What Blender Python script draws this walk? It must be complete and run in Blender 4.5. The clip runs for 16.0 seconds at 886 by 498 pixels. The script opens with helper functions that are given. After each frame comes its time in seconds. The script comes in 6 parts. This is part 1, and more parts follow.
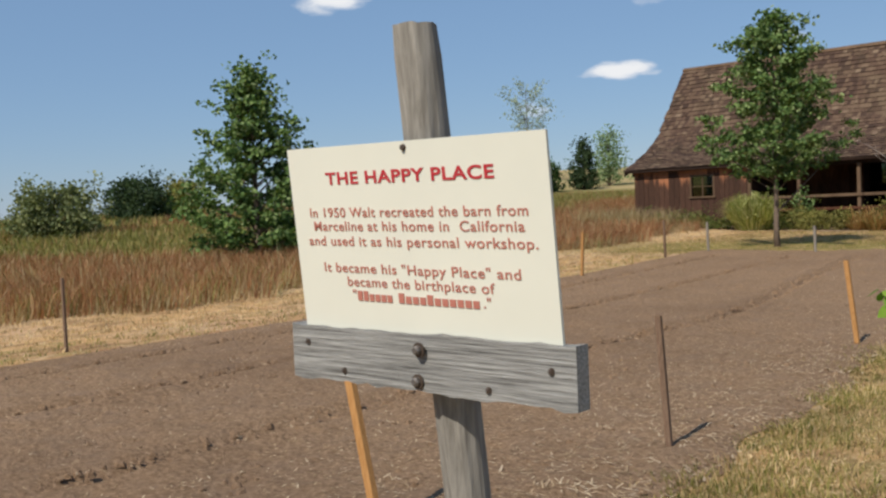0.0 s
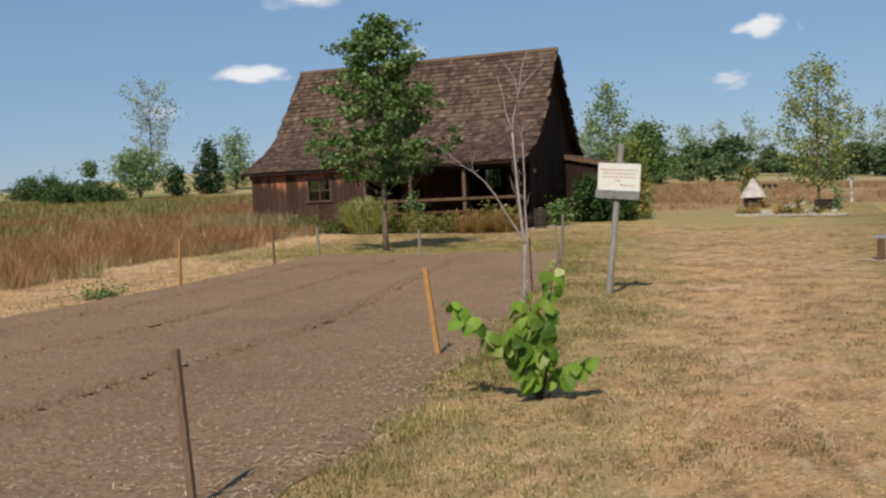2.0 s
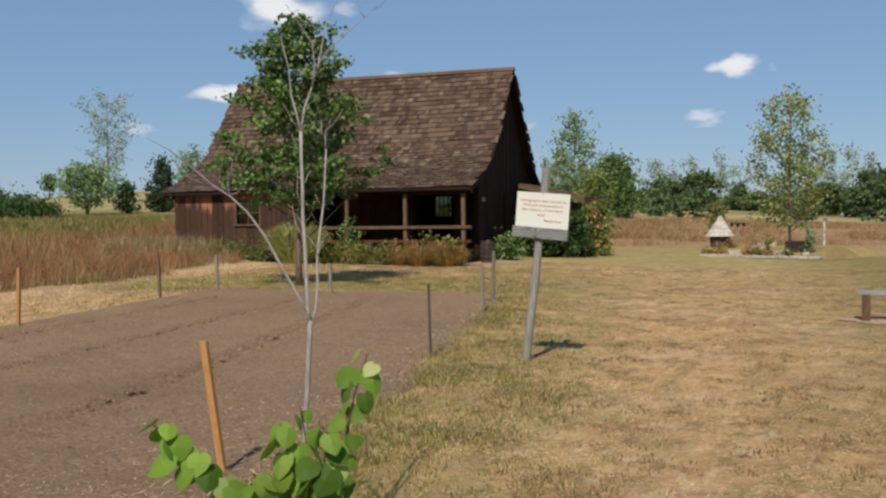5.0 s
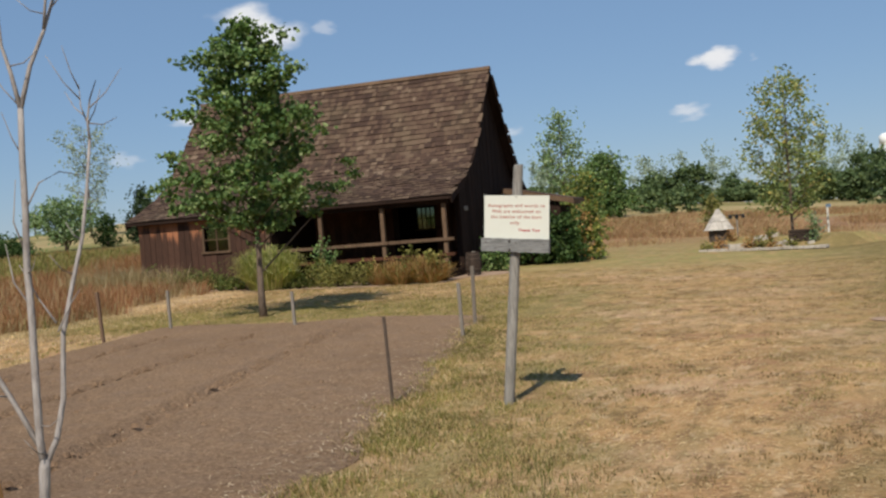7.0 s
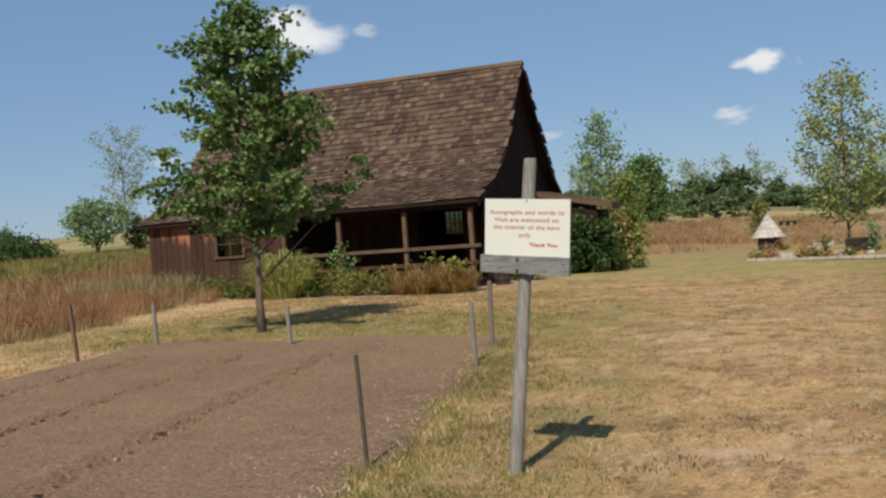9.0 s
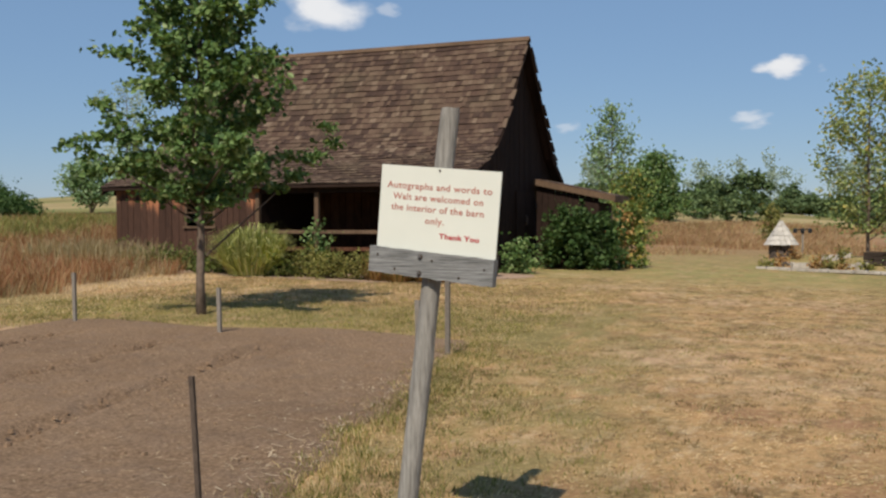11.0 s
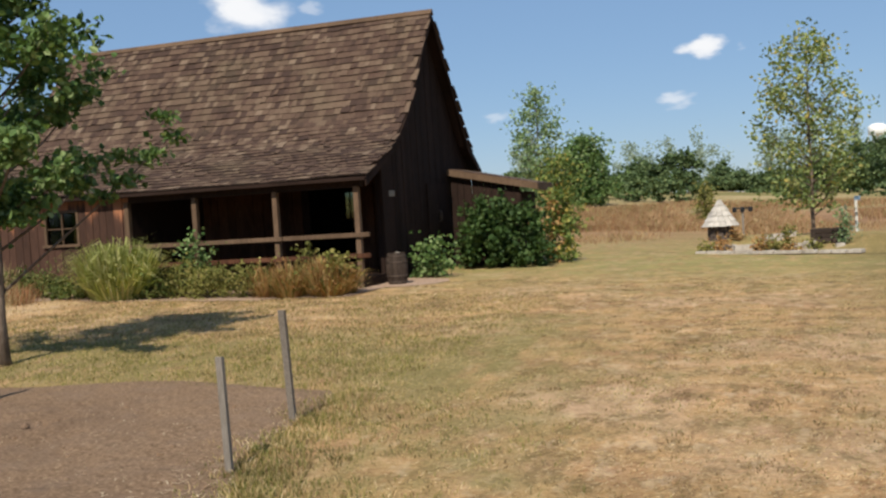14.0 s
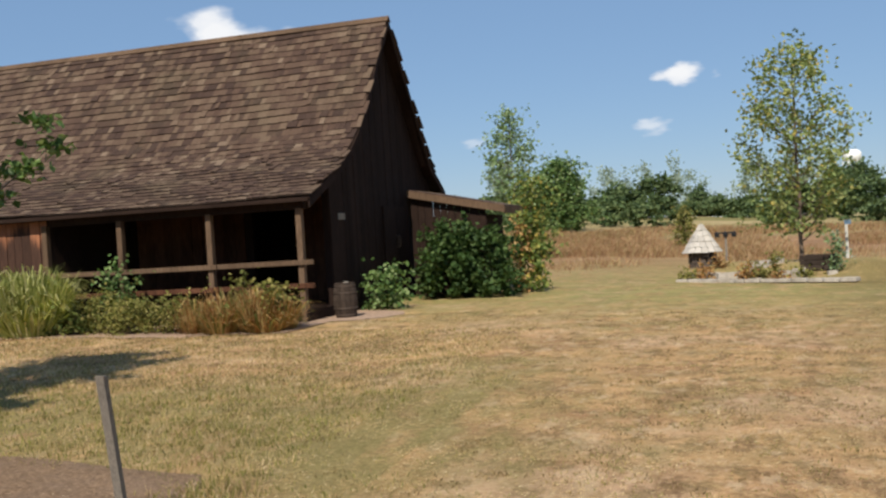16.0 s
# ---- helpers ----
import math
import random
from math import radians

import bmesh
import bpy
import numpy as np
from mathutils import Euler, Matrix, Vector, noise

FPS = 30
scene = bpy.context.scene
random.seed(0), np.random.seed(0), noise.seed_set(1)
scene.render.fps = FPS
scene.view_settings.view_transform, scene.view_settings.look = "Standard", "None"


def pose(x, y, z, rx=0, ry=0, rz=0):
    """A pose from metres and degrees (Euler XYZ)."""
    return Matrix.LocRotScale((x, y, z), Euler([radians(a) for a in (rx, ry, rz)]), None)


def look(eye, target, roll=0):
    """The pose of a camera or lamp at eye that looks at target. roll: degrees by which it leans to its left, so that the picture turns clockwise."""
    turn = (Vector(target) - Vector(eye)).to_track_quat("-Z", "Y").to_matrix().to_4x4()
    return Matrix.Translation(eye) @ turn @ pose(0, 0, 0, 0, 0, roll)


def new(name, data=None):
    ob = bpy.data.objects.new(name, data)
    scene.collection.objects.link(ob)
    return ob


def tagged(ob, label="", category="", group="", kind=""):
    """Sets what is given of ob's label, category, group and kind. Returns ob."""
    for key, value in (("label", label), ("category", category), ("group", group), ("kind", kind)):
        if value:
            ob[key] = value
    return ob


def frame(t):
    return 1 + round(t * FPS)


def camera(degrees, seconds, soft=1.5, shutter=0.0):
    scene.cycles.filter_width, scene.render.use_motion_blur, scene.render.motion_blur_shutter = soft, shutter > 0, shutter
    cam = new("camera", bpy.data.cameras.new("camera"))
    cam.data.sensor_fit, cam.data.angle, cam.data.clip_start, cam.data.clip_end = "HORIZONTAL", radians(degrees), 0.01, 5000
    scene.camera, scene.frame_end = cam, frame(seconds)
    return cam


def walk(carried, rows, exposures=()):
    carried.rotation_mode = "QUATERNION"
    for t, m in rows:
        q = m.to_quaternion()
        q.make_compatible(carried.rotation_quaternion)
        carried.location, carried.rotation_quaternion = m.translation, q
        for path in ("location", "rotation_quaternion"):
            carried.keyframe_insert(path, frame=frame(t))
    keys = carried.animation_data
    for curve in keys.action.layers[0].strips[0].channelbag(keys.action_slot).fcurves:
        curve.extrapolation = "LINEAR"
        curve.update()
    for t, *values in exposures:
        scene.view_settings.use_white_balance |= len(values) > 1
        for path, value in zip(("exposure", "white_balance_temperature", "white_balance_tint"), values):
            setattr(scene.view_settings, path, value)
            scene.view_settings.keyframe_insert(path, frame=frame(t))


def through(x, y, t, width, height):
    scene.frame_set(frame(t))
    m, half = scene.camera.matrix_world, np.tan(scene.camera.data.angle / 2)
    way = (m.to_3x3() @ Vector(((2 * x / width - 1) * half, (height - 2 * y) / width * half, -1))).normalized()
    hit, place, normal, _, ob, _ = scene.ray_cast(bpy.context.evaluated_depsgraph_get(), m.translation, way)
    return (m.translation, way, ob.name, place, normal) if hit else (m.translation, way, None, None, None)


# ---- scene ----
cam = camera(48.5, 16.0, soft=2.4)
PATH = [
    (0, (1.323, -0.84, 1.481), (-0.016, 0.643, 1.392), -2.6),
    (0.5, (1.347, -0.793, 1.481), (0.071, 0.744, 1.39), -3.3),
    (1, (1.434, -0.68, 1.471), (0.353, 0.999, 1.355), -4.0),
    (1.5, (1.301, -0.134, 1.383), (0.453, 1.667, 1.194), -2.3),
    (2, (1.247, 0.387, 1.455), (0.531, 2.251, 1.341), -2.6),
    (2.2, (1.256, 0.578, 1.447), (0.608, 2.467, 1.339), -2.9),
    (2.5, (1.307, 0.848, 1.47), (0.678, 2.746, 1.421), 1.1),
    (3, (1.285, 1.365, 1.463), (0.674, 3.268, 1.38), -0.6),
    (3.5, (1.189, 1.802, 1.478), (0.512, 3.684, 1.437), -1.7),
    (4, (1.193, 2.403, 1.465), (0.529, 4.289, 1.422), -1.4),
    (4.2, (1.19, 2.645, 1.487), (0.517, 4.528, 1.435), -0.1),
    (6.3, (0.948, 4.762, 1.478), (0.29, 6.649, 1.41), -2.4),
    (6.5, (0.89, 4.976, 1.518), (0.194, 6.851, 1.505), -2.9),
    (7, (0.849, 5.44, 1.505), (0.199, 7.331, 1.465), -4.5),
    (7.5, (0.848, 5.949, 1.524), (0.178, 7.832, 1.483), -2.8),
    (8, (0.747, 6.477, 1.517), (0.116, 8.374, 1.463), -3.1),
    (8.5, (0.606, 6.936, 1.538), (-0.091, 8.81, 1.515), -4.0),
    (10.8, (0.395, 9.297, 1.557), (-0.396, 11.132, 1.477), -3.2),
    (11, (0.349, 9.5, 1.518), (-0.392, 11.357, 1.459), -0.2),
    (11.5, (0.202, 10.007, 1.542), (-0.582, 11.846, 1.504), -3.3),
    (12, (0.151, 10.569, 1.541), (-0.676, 12.39, 1.534), -2.5),
    (12.5, (0.077, 11.082, 1.529), (-0.704, 12.923, 1.474), -2.0),
    (13, (-0.004, 11.557, 1.57), (-0.692, 13.433, 1.512), -2.3),
    (13.5, (0.005, 12.066, 1.571), (-0.671, 13.947, 1.515), -2.5),
    (14, (-0.032, 12.584, 1.579), (-0.654, 14.484, 1.505), -3.5),
    (14.2, (-0.074, 12.785, 1.562), (-0.634, 14.704, 1.517), -1.6),
    (14.5, (-0.144, 13.119, 1.571), (-0.652, 15.052, 1.52), -4.1),
    (15, (-0.113, 13.602, 1.539), (-0.635, 15.533, 1.502), -3.2),
    (15.5, (-0.106, 14.105, 1.54), (-0.681, 16.019, 1.452), -3.4),
    (16, (-0.252, 14.717, 1.542), (-0.829, 16.632, 1.517), -3.5),
]
walk(cam, [(t, look(eye, target, roll)) for t, eye, target, roll in PATH], [(0, 0.0), (3, -0.07), (13.4, -0.07), (14, 0.12), (15, 0.1), (16, 0.1)])

# ---- world, sun and sky ----
SUN_AZ, SUN_EL = 275.0, 47.5
world = bpy.data.worlds.new("world")
scene.world = world
world.use_nodes = True
wn = world.node_tree
sky = wn.nodes.new("ShaderNodeTexSky")
sky.sky_type, sky.sun_disc = "NISHITA", False
sky.sun_elevation, sky.sun_rotation = radians(SUN_EL), radians(90 - SUN_AZ)
sky.air_density, sky.dust_density, sky.ozone_density, sky.altitude = 1.0, 0.15, 3.2, 200
haze = wn.nodes.new("ShaderNodeMix")
haze.data_type = "RGBA"
haze.inputs[0].default_value, haze.inputs[7].default_value = 0.55, (2.75, 4.65, 7.7, 1)
wn.links.new(sky.outputs[0], haze.inputs[6])
wn.links.new(haze.outputs[2], wn.nodes["Background"].inputs[0])
wn.nodes["Background"].inputs[1].default_value = 0.082
sun = new("sun", bpy.data.lights.new("sun", "SUN"))
sun.data.energy, sun.data.angle, sun.data.color = 5.1, radians(0.5), (1.0, 0.93, 0.81)
toward = Vector((math.cos(radians(SUN_AZ)) * math.cos(radians(SUN_EL)), math.sin(radians(SUN_AZ)) * math.cos(radians(SUN_EL)), math.sin(radians(SUN_EL))))
sun.matrix_world = look(toward * 50, (0, 0, 0))
scene.view_settings.exposure = 0.0


# ---- materials ----
class Mat:
    """A small wrapper that strings shader nodes together."""

    def __init__(self, name, rough=0.8, metal=0.0):
        self.m = bpy.data.materials.new(name)
        self.m.use_nodes = True
        self.t = self.m.node_tree
        self.b = self.t.nodes["Principled BSDF"]
        self.b.inputs["Roughness"].default_value = rough
        self.b.inputs["Metallic"].default_value = metal
        self.b.inputs["Specular IOR Level"].default_value = 0.25

    def node(self, kind, **kw):
        n = self.t.nodes.new(kind)
        for k, v in kw.items():
            n.inputs[k].default_value = v
        return n

    def link(self, a, b):
        self.t.links.new(a, b)

    def coords(self, kind="Object", scale=(1, 1, 1)):
        tc = self.t.nodes.new("ShaderNodeTexCoord")
        mp = self.t.nodes.new("ShaderNodeMapping")
        mp.inputs["Scale"].default_value = scale
        self.link(tc.outputs[kind], mp.inputs[0])
        return mp.outputs[0]

    def world_pos(self, scale=(1, 1, 1)):
        g = self.t.nodes.new("ShaderNodeNewGeometry")
        mp = self.t.nodes.new("ShaderNodeMapping")
        mp.inputs["Scale"].default_value = scale
        self.link(g.outputs["Position"], mp.inputs[0])
        return mp.outputs[0]

    def noise(self, vec, scale, detail=5.0, rough=0.6):
        n = self.node("ShaderNodeTexNoise", Scale=scale, Detail=detail, Roughness=rough)
        self.link(vec, n.inputs["Vector"])
        return n.outputs[0]

    def ramp(self, fac, stops):
        r = self.t.nodes.new("ShaderNodeValToRGB")
        e = r.color_ramp.elements
        while len(e) < len(stops):
            e.new(0.5)
        for el, (p, c) in zip(e, stops):
            el.position, el.color = p, (*c, 1) if len(c) == 3 else c
        self.link(fac, r.inputs[0])
        return r.outputs[0]

    def grey(self, fac, lo, hi):
        return self.ramp(fac, [(lo, (0, 0, 0)), (hi, (1, 1, 1))])

    def mix(self, fac, a, b, mode="MIX"):
        x = self.t.nodes.new("ShaderNodeMix")
        x.data_type, x.blend_type = "RGBA", mode
        for sock, val in ((x.inputs[0], fac), (x.inputs[6], a), (x.inputs[7], b)):
            if isinstance(val, (int, float)):
                sock.default_value = val
            elif isinstance(val, tuple):
                sock.default_value = (*val, 1)
            else:
                self.link(val, sock)
        return x.outputs[2]

    def math(self, op, a, b=0.0):
        x = self.t.nodes.new("ShaderNodeMath")
        x.operation = op
        for sock, val in ((x.inputs[0], a), (x.inputs[1], b)):
            if isinstance(val, (int, float)):
                sock.default_value = val
            else:
                self.link(val, sock)
        return x.outputs[0]

    def rand(self):
        """A random number for each object or each loose piece of a mesh."""
        o = self.t.nodes.new("ShaderNodeObjectInfo")
        g = self.t.nodes.new("ShaderNodeNewGeometry")
        return self.math("FRACT", self.math("ADD", o.outputs["Random"], g.outputs["Random Per Island"]))

    def out(self, color, bump=None, strength=0.3, dist=0.01, rough=None):
        if isinstance(color, tuple):
            self.b.inputs["Base Color"].default_value = (*color, 1)
        else:
            self.link(color, self.b.inputs["Base Color"])
        if bump is not None:
            bn = self.node("ShaderNodeBump", Strength=strength, Distance=dist)
            self.link(bump, bn.inputs["Height"])
            self.link(bn.outputs[0], self.b.inputs["Normal"])
        if rough is not None:
            self.link(rough, self.b.inputs["Roughness"])
        return self.m


def wood(name, dark, light, grain=(14, 14, 1.2), bump=0.4, stain=0.5, per_piece=0.35, rough=0.85):
    m = Mat(name, rough)
    m.b.inputs["Specular IOR Level"].default_value = 0.07
    v = m.coords("Object", grain)
    g = m.noise(v, 6, 8, 0.7)
    col = m.ramp(g, [(0.3, dark), (0.7, light)])
    big = m.noise(m.world_pos((1, 1, 0.4)), 1.7, 4)
    col = m.mix(m.grey(big, 0.4, 0.75), col, m.mix(stain, col, tuple(c * 0.45 for c in dark)))
    col = m.mix(1.0, col, m.ramp(m.rand(), [(0, (1 - per_piece,) * 3), (1, (1 + per_piece * 0.5,) * 3)]), "MULTIPLY")
    return m.out(col, g, bump, 0.006)


def leaf(name, stops, rough=0.6, through=0.28):
    m = Mat(name, rough)
    m.b.inputs["Specular IOR Level"].default_value = 0.16
    col = m.ramp(m.rand(), stops)
    blotch = m.noise(m.world_pos(), 1.3, 3)
    col = m.mix(1.0, col, m.ramp(blotch, [(0.3, (0.66,) * 3), (0.7, (1.25,) * 3)]), "MULTIPLY")
    m.link(col, m.b.inputs["Base Color"])
    tr = m.t.nodes.new("ShaderNodeBsdfTranslucent")
    m.link(m.mix(1.0, col, (1.25, 1.3, 0.6), "MULTIPLY"), tr.inputs[0])
    mx = m.node("ShaderNodeMixShader", Fac=through)
    m.link(m.b.outputs[0], mx.inputs[1])
    m.link(tr.outputs[0], mx.inputs[2])
    m.link(mx.outputs[0], m.t.nodes["Material Output"].inputs[0])
    return m.m


def bark(name, dark, light):
    m = Mat(name, 0.9)
    n = m.noise(m.coords("Object", (1, 1, 0.35)), 22, 6, 0.7)
    return m.out(m.ramp(n, [(0.3, dark), (0.72, light)]), n, 0.7, 0.02)


def plain(name, col, rough=0.6, metal=0.0, vary=0.12, scale=9, bump=0.1):
    m = Mat(name, rough, metal)
    n = m.noise(m.coords(), scale, 6)
    c = m.mix(1.0, col, m.ramp(n, [(0.25, (1 - vary,) * 3), (0.75, (1 + vary,) * 3)]), "MULTIPLY")
    return m.out(c, n, bump, 0.004)


def make_ground():
    m = Mat("dry_lawn", 0.95)
    m.b.inputs["Specular IOR Level"].default_value = 0.08
    v = m.world_pos()
    big, mid, fine = m.noise(v, 0.16, 4), m.noise(v, 0.9, 6, 0.7), m.noise(v, 22, 6, 0.75)
    tuft, tuft2 = m.noise(m.world_pos((1, 0.6, 1)), 4.2, 7, 0.72), m.noise(m.world_pos((1.3, 0.55, 1)), 2.1, 7, 0.7)
    straw = m.ramp(fine, [(0.28, (0.31, 0.172, 0.074)), (0.5, (0.535, 0.325, 0.152)), (0.75, (0.71, 0.48, 0.252))])
    green = m.ramp(fine, [(0.28, (0.15, 0.125, 0.045)), (0.55, (0.27, 0.22, 0.085)), (0.75, (0.42, 0.33, 0.15))])
    dirt = m.ramp(fine, [(0.3, (0.25, 0.128, 0.064)), (0.7, (0.45, 0.258, 0.142))])
    pale = m.ramp(fine, [(0.3, (0.44, 0.29, 0.155)), (0.7, (0.68, 0.49, 0.295))])
    brown = m.ramp(fine, [(0.3, (0.095, 0.065, 0.027)), (0.7, (0.215, 0.148, 0.064))])
    worn = m.noise(m.world_pos((1, 0.8, 1)), 0.42, 6, 0.65)
    col = m.mix(m.math("MULTIPLY", m.grey(mid, 0.46, 0.62), 0.9), straw, dirt)
    col = m.mix(m.math("MULTIPLY", m.grey(worn, 0.5, 0.62), 0.75), col, m.mix(m.grey(fine, 0.3, 0.7), (0.47, 0.285, 0.165), (0.66, 0.46, 0.29)))
    col = m.mix(m.math("MULTIPLY", m.grey(tuft2, 0.56, 0.70), 0.7), col, pale)
    col = m.mix(m.math("MULTIPLY", m.grey(tuft, 0.50, 0.60), 0.62), col, brown)
    col = m.mix(m.math("MULTIPLY", m.grey(big, 0.47, 0.62), m.math("MULTIPLY", m.grey(tuft2, 0.46, 0.60), 0.7)), col, green)
    # matted brown smudges and pale thatch
    smudge, thatch = m.noise(m.world_pos((1, 0.4, 1)), 2.6, 7, 0.68), m.noise(m.world_pos((0.9, 0.45, 1.7)), 5.0, 6, 0.7)
    col = m.mix(m.math("MULTIPLY", m.grey(smudge, 0.555, 0.61), 0.8), col, m.mix(m.grey(fine, 0.35, 0.65), (0.13, 0.075, 0.036), (0.34, 0.205, 0.105)))
    col = m.mix(m.math("MULTIPLY", m.grey(thatch, 0.54, 0.62), 0.6), col, m.mix(0.5, pale, (0.7, 0.52, 0.33)))
    sep = m.t.nodes.new("ShaderNodeSeparateXYZ")
    m.link(v, sep.inputs[0])
    # greener fringe along the bed, round the barn's end and by the stone garden
    edge = m.math("ADD", sep.outputs[0], m.math("MULTIPLY", sep.outputs[1], 0.125))
    band = m.math("SUBTRACT", 1.0, m.math("ABSOLUTE", m.math("MULTIPLY", m.math("ADD", edge, -0.15), 0.72)))
    near = m.math("LESS_THAN", sep.outputs[1], 26.0)
    patch = m.grey(m.noise(v, 1.6, 5), 0.30, 0.52)
    fringe = m.math("MULTIPLY", m.math("MULTIPLY", m.grey(band, 0.0, 0.7), near), patch)
    col = m.mix(m.math("MULTIPLY", m.math("MULTIPLY", fringe, 0.75), m.grey(tuft2, 0.3, 0.55)), col, green)
    mp = m.node("ShaderNodeMapRange")
    for k, val in enumerate((28.5, 35.0, 0.0, 0.8)):
        mp.inputs[k + 1].default_value = val
    m.link(sep.outputs[1], mp.inputs[0])
    col = m.mix(m.math("MULTIPLY", mp.outputs[0], m.grey(tuft2, 0.3, 0.55)), col, m.mix(0.65, green, (0.28, 0.285, 0.095)))
    strip = m.math("SUBTRACT", 1.0, m.math("ABSOLUTE", m.math("MULTIPLY", m.math("ADD", sep.outputs[0], 13.5), 1.1)))
    col = m.mix(m.math("MULTIPLY", m.math("MULTIPLY", m.grey(strip, 0.0, 0.6), 0.75), m.math("LESS_THAN", sep.outputs[1], 29.0)), col, pale)
    olive = m.math("MULTIPLY", m.grey(m.math("MULTIPLY", m.math("ADD", sep.outputs[0], m.math("MULTIPLY", m.noise(v, 0.5, 5), 4.0)), 0.1), 0.28, 0.50), m.math("LESS_THAN", sep.outputs[1], 40.0))
    col = m.mix(m.math("MULTIPLY", olive, m.grey(tuft2, 0.30, 0.52)), col, m.mix(0.5, green, brown))
    # greener strip along the far end of the bed
    strip2 = m.math("SUBTRACT", 1.0, m.math("ABSOLUTE", m.math("MULTIPLY", m.math("ADD", sep.outputs[1], -21.9), 0.42)))
    side = m.math("LESS_THAN", sep.outputs[0], -2.5)
    col = m.mix(m.math("MULTIPLY", m.math("MULTIPLY", m.grey(strip2, 0.0, 0.6), side), m.math("MULTIPLY", m.grey(tuft2, 0.3, 0.5), 0.8)), col, green)
    # the lawn farther on is browner and more matted
    on = m.node("ShaderNodeMapRange")
    for k, val in enumerate((13.0, 24.0, 0.1, 0.42)):
        on.inputs[k + 1].default_value = val
    m.link(sep.outputs[1], on.inputs[0])
    col = m.mix(m.math("MULTIPLY", on.outputs[0], m.grey(m.noise(m.world_pos((0.8, 1.6, 1)), 1.1, 6, 0.7), 0.42, 0.60)), col, m.mix(0.5, green, brown))
    # the open prairie out west
    far = m.math("GREATER_THAN", m.math("ADD", m.math("MULTIPLY", sep.outputs[0], -1.0), m.math("MULTIPLY", sep.outputs[1], 0.02)), 16.0)
    meadow = m.mix(m.grey(m.noise(v, 0.05, 5), 0.42, 0.6), m.ramp(fine, [(0.3, (0.15, 0.125, 0.048)), (0.7, (0.28, 0.225, 0.095))]), m.ramp(fine, [(0.3, (0.10, 0.12, 0.03)), (0.7, (0.21, 0.22, 0.07))]))
    col = m.mix(far, col, meadow)
    # rust-red field past the lawn, pale stubble beyond it
    wavy = m.math("ADD", sep.outputs[1], m.math("MULTIPLY", m.noise(v, 0.09, 4), 9.0))
    streak = m.noise(m.world_pos((0.18, 0.8, 1)), 0.6, 5)
    rust = m.ramp(streak, [(0.3, (0.22, 0.122, 0.064)), (0.55, (0.305, 0.182, 0.099)), (0.75, (0.39, 0.26, 0.148))])
    col = m.mix(m.math("MULTIPLY", m.grey(m.math("MULTIPLY", wavy, 0.01), 0.41, 0.66), m.math("GREATER_THAN", sep.outputs[0], -40.0)), col, rust)
    col = m.mix(m.grey(m.math("MULTIPLY", wavy, 0.01), 0.78, 0.84), col, m.mix(m.grey(m.noise(v, 0.04, 3), 0.4, 0.6), meadow, m.mix(0.55, meadow, pale)))
    return m.out(col, m.math("ADD", fine, m.math("MULTIPLY", tuft, 1.5)), 0.7, 0.04)


def make_soil():
    m = Mat("tilled_soil", 0.97)
    m.b.inputs["Specular IOR Level"].default_value = 0.06
    v = m.world_pos()
    fine, mid, big = m.noise(v, 34, 8, 0.75), m.noise(v, 3.0, 6), m.noise(v, 0.35, 4)
    col = m.ramp(fine, [(0.32, (0.12, 0.073, 0.042)), (0.52, (0.265, 0.17, 0.103)), (0.74, (0.46, 0.32, 0.21))])
    col = m.mix(m.grey(mid, 0.45, 0.75), col, m.mix(0.5, col, (0.25, 0.175, 0.125)))
    col = m.mix(m.grey(big, 0.45, 0.7), col, m.mix(0.35, col, (0.12, 0.075, 0.05)))
    return m.out(col, m.math("ADD", m.math("MULTIPLY", fine, 0.6), m.noise(v, 9, 6)), 0.8, 0.05)


GROUND, SOIL = make_ground(), make_soil()
GREY_WOOD = wood("weathered_grey_wood", (0.06, 0.057, 0.054), (0.47, 0.465, 0.445), (1.1, 42, 42), 0.8, 0.35, 0.1)
GREY_POST = wood("weathered_post", (0.16, 0.145, 0.125), (0.40, 0.375, 0.335), (14, 14, 1.1), 0.5, 0.35, 0.1)
STAKE_GREY = wood("grey_stake_wood", (0.14, 0.12, 0.10), (0.32, 0.28, 0.235), (20, 20, 2), 0.3, 0.3, 0.15)
STAKE_TAN = wood("new_stake_wood", (0.33, 0.16, 0.055), (0.55, 0.30, 0.12), (20, 20, 2), 0.2, 0.15, 0.1)
STAKE_BROWN = wood("brown_stake_wood", (0.11, 0.068, 0.045), (0.27, 0.18, 0.125), (20, 20, 2), 0.3, 0.3, 0.1)
PALE_POST = plain("pale_post_paint", (0.52, 0.50, 0.46), 0.7, 0, 0.1)
STAKE_DARK = wood("dark_stake_wood", (0.055, 0.04, 0.032), (0.15, 0.115, 0.09), (20, 20, 2), 0.3, 0.3, 0.1)
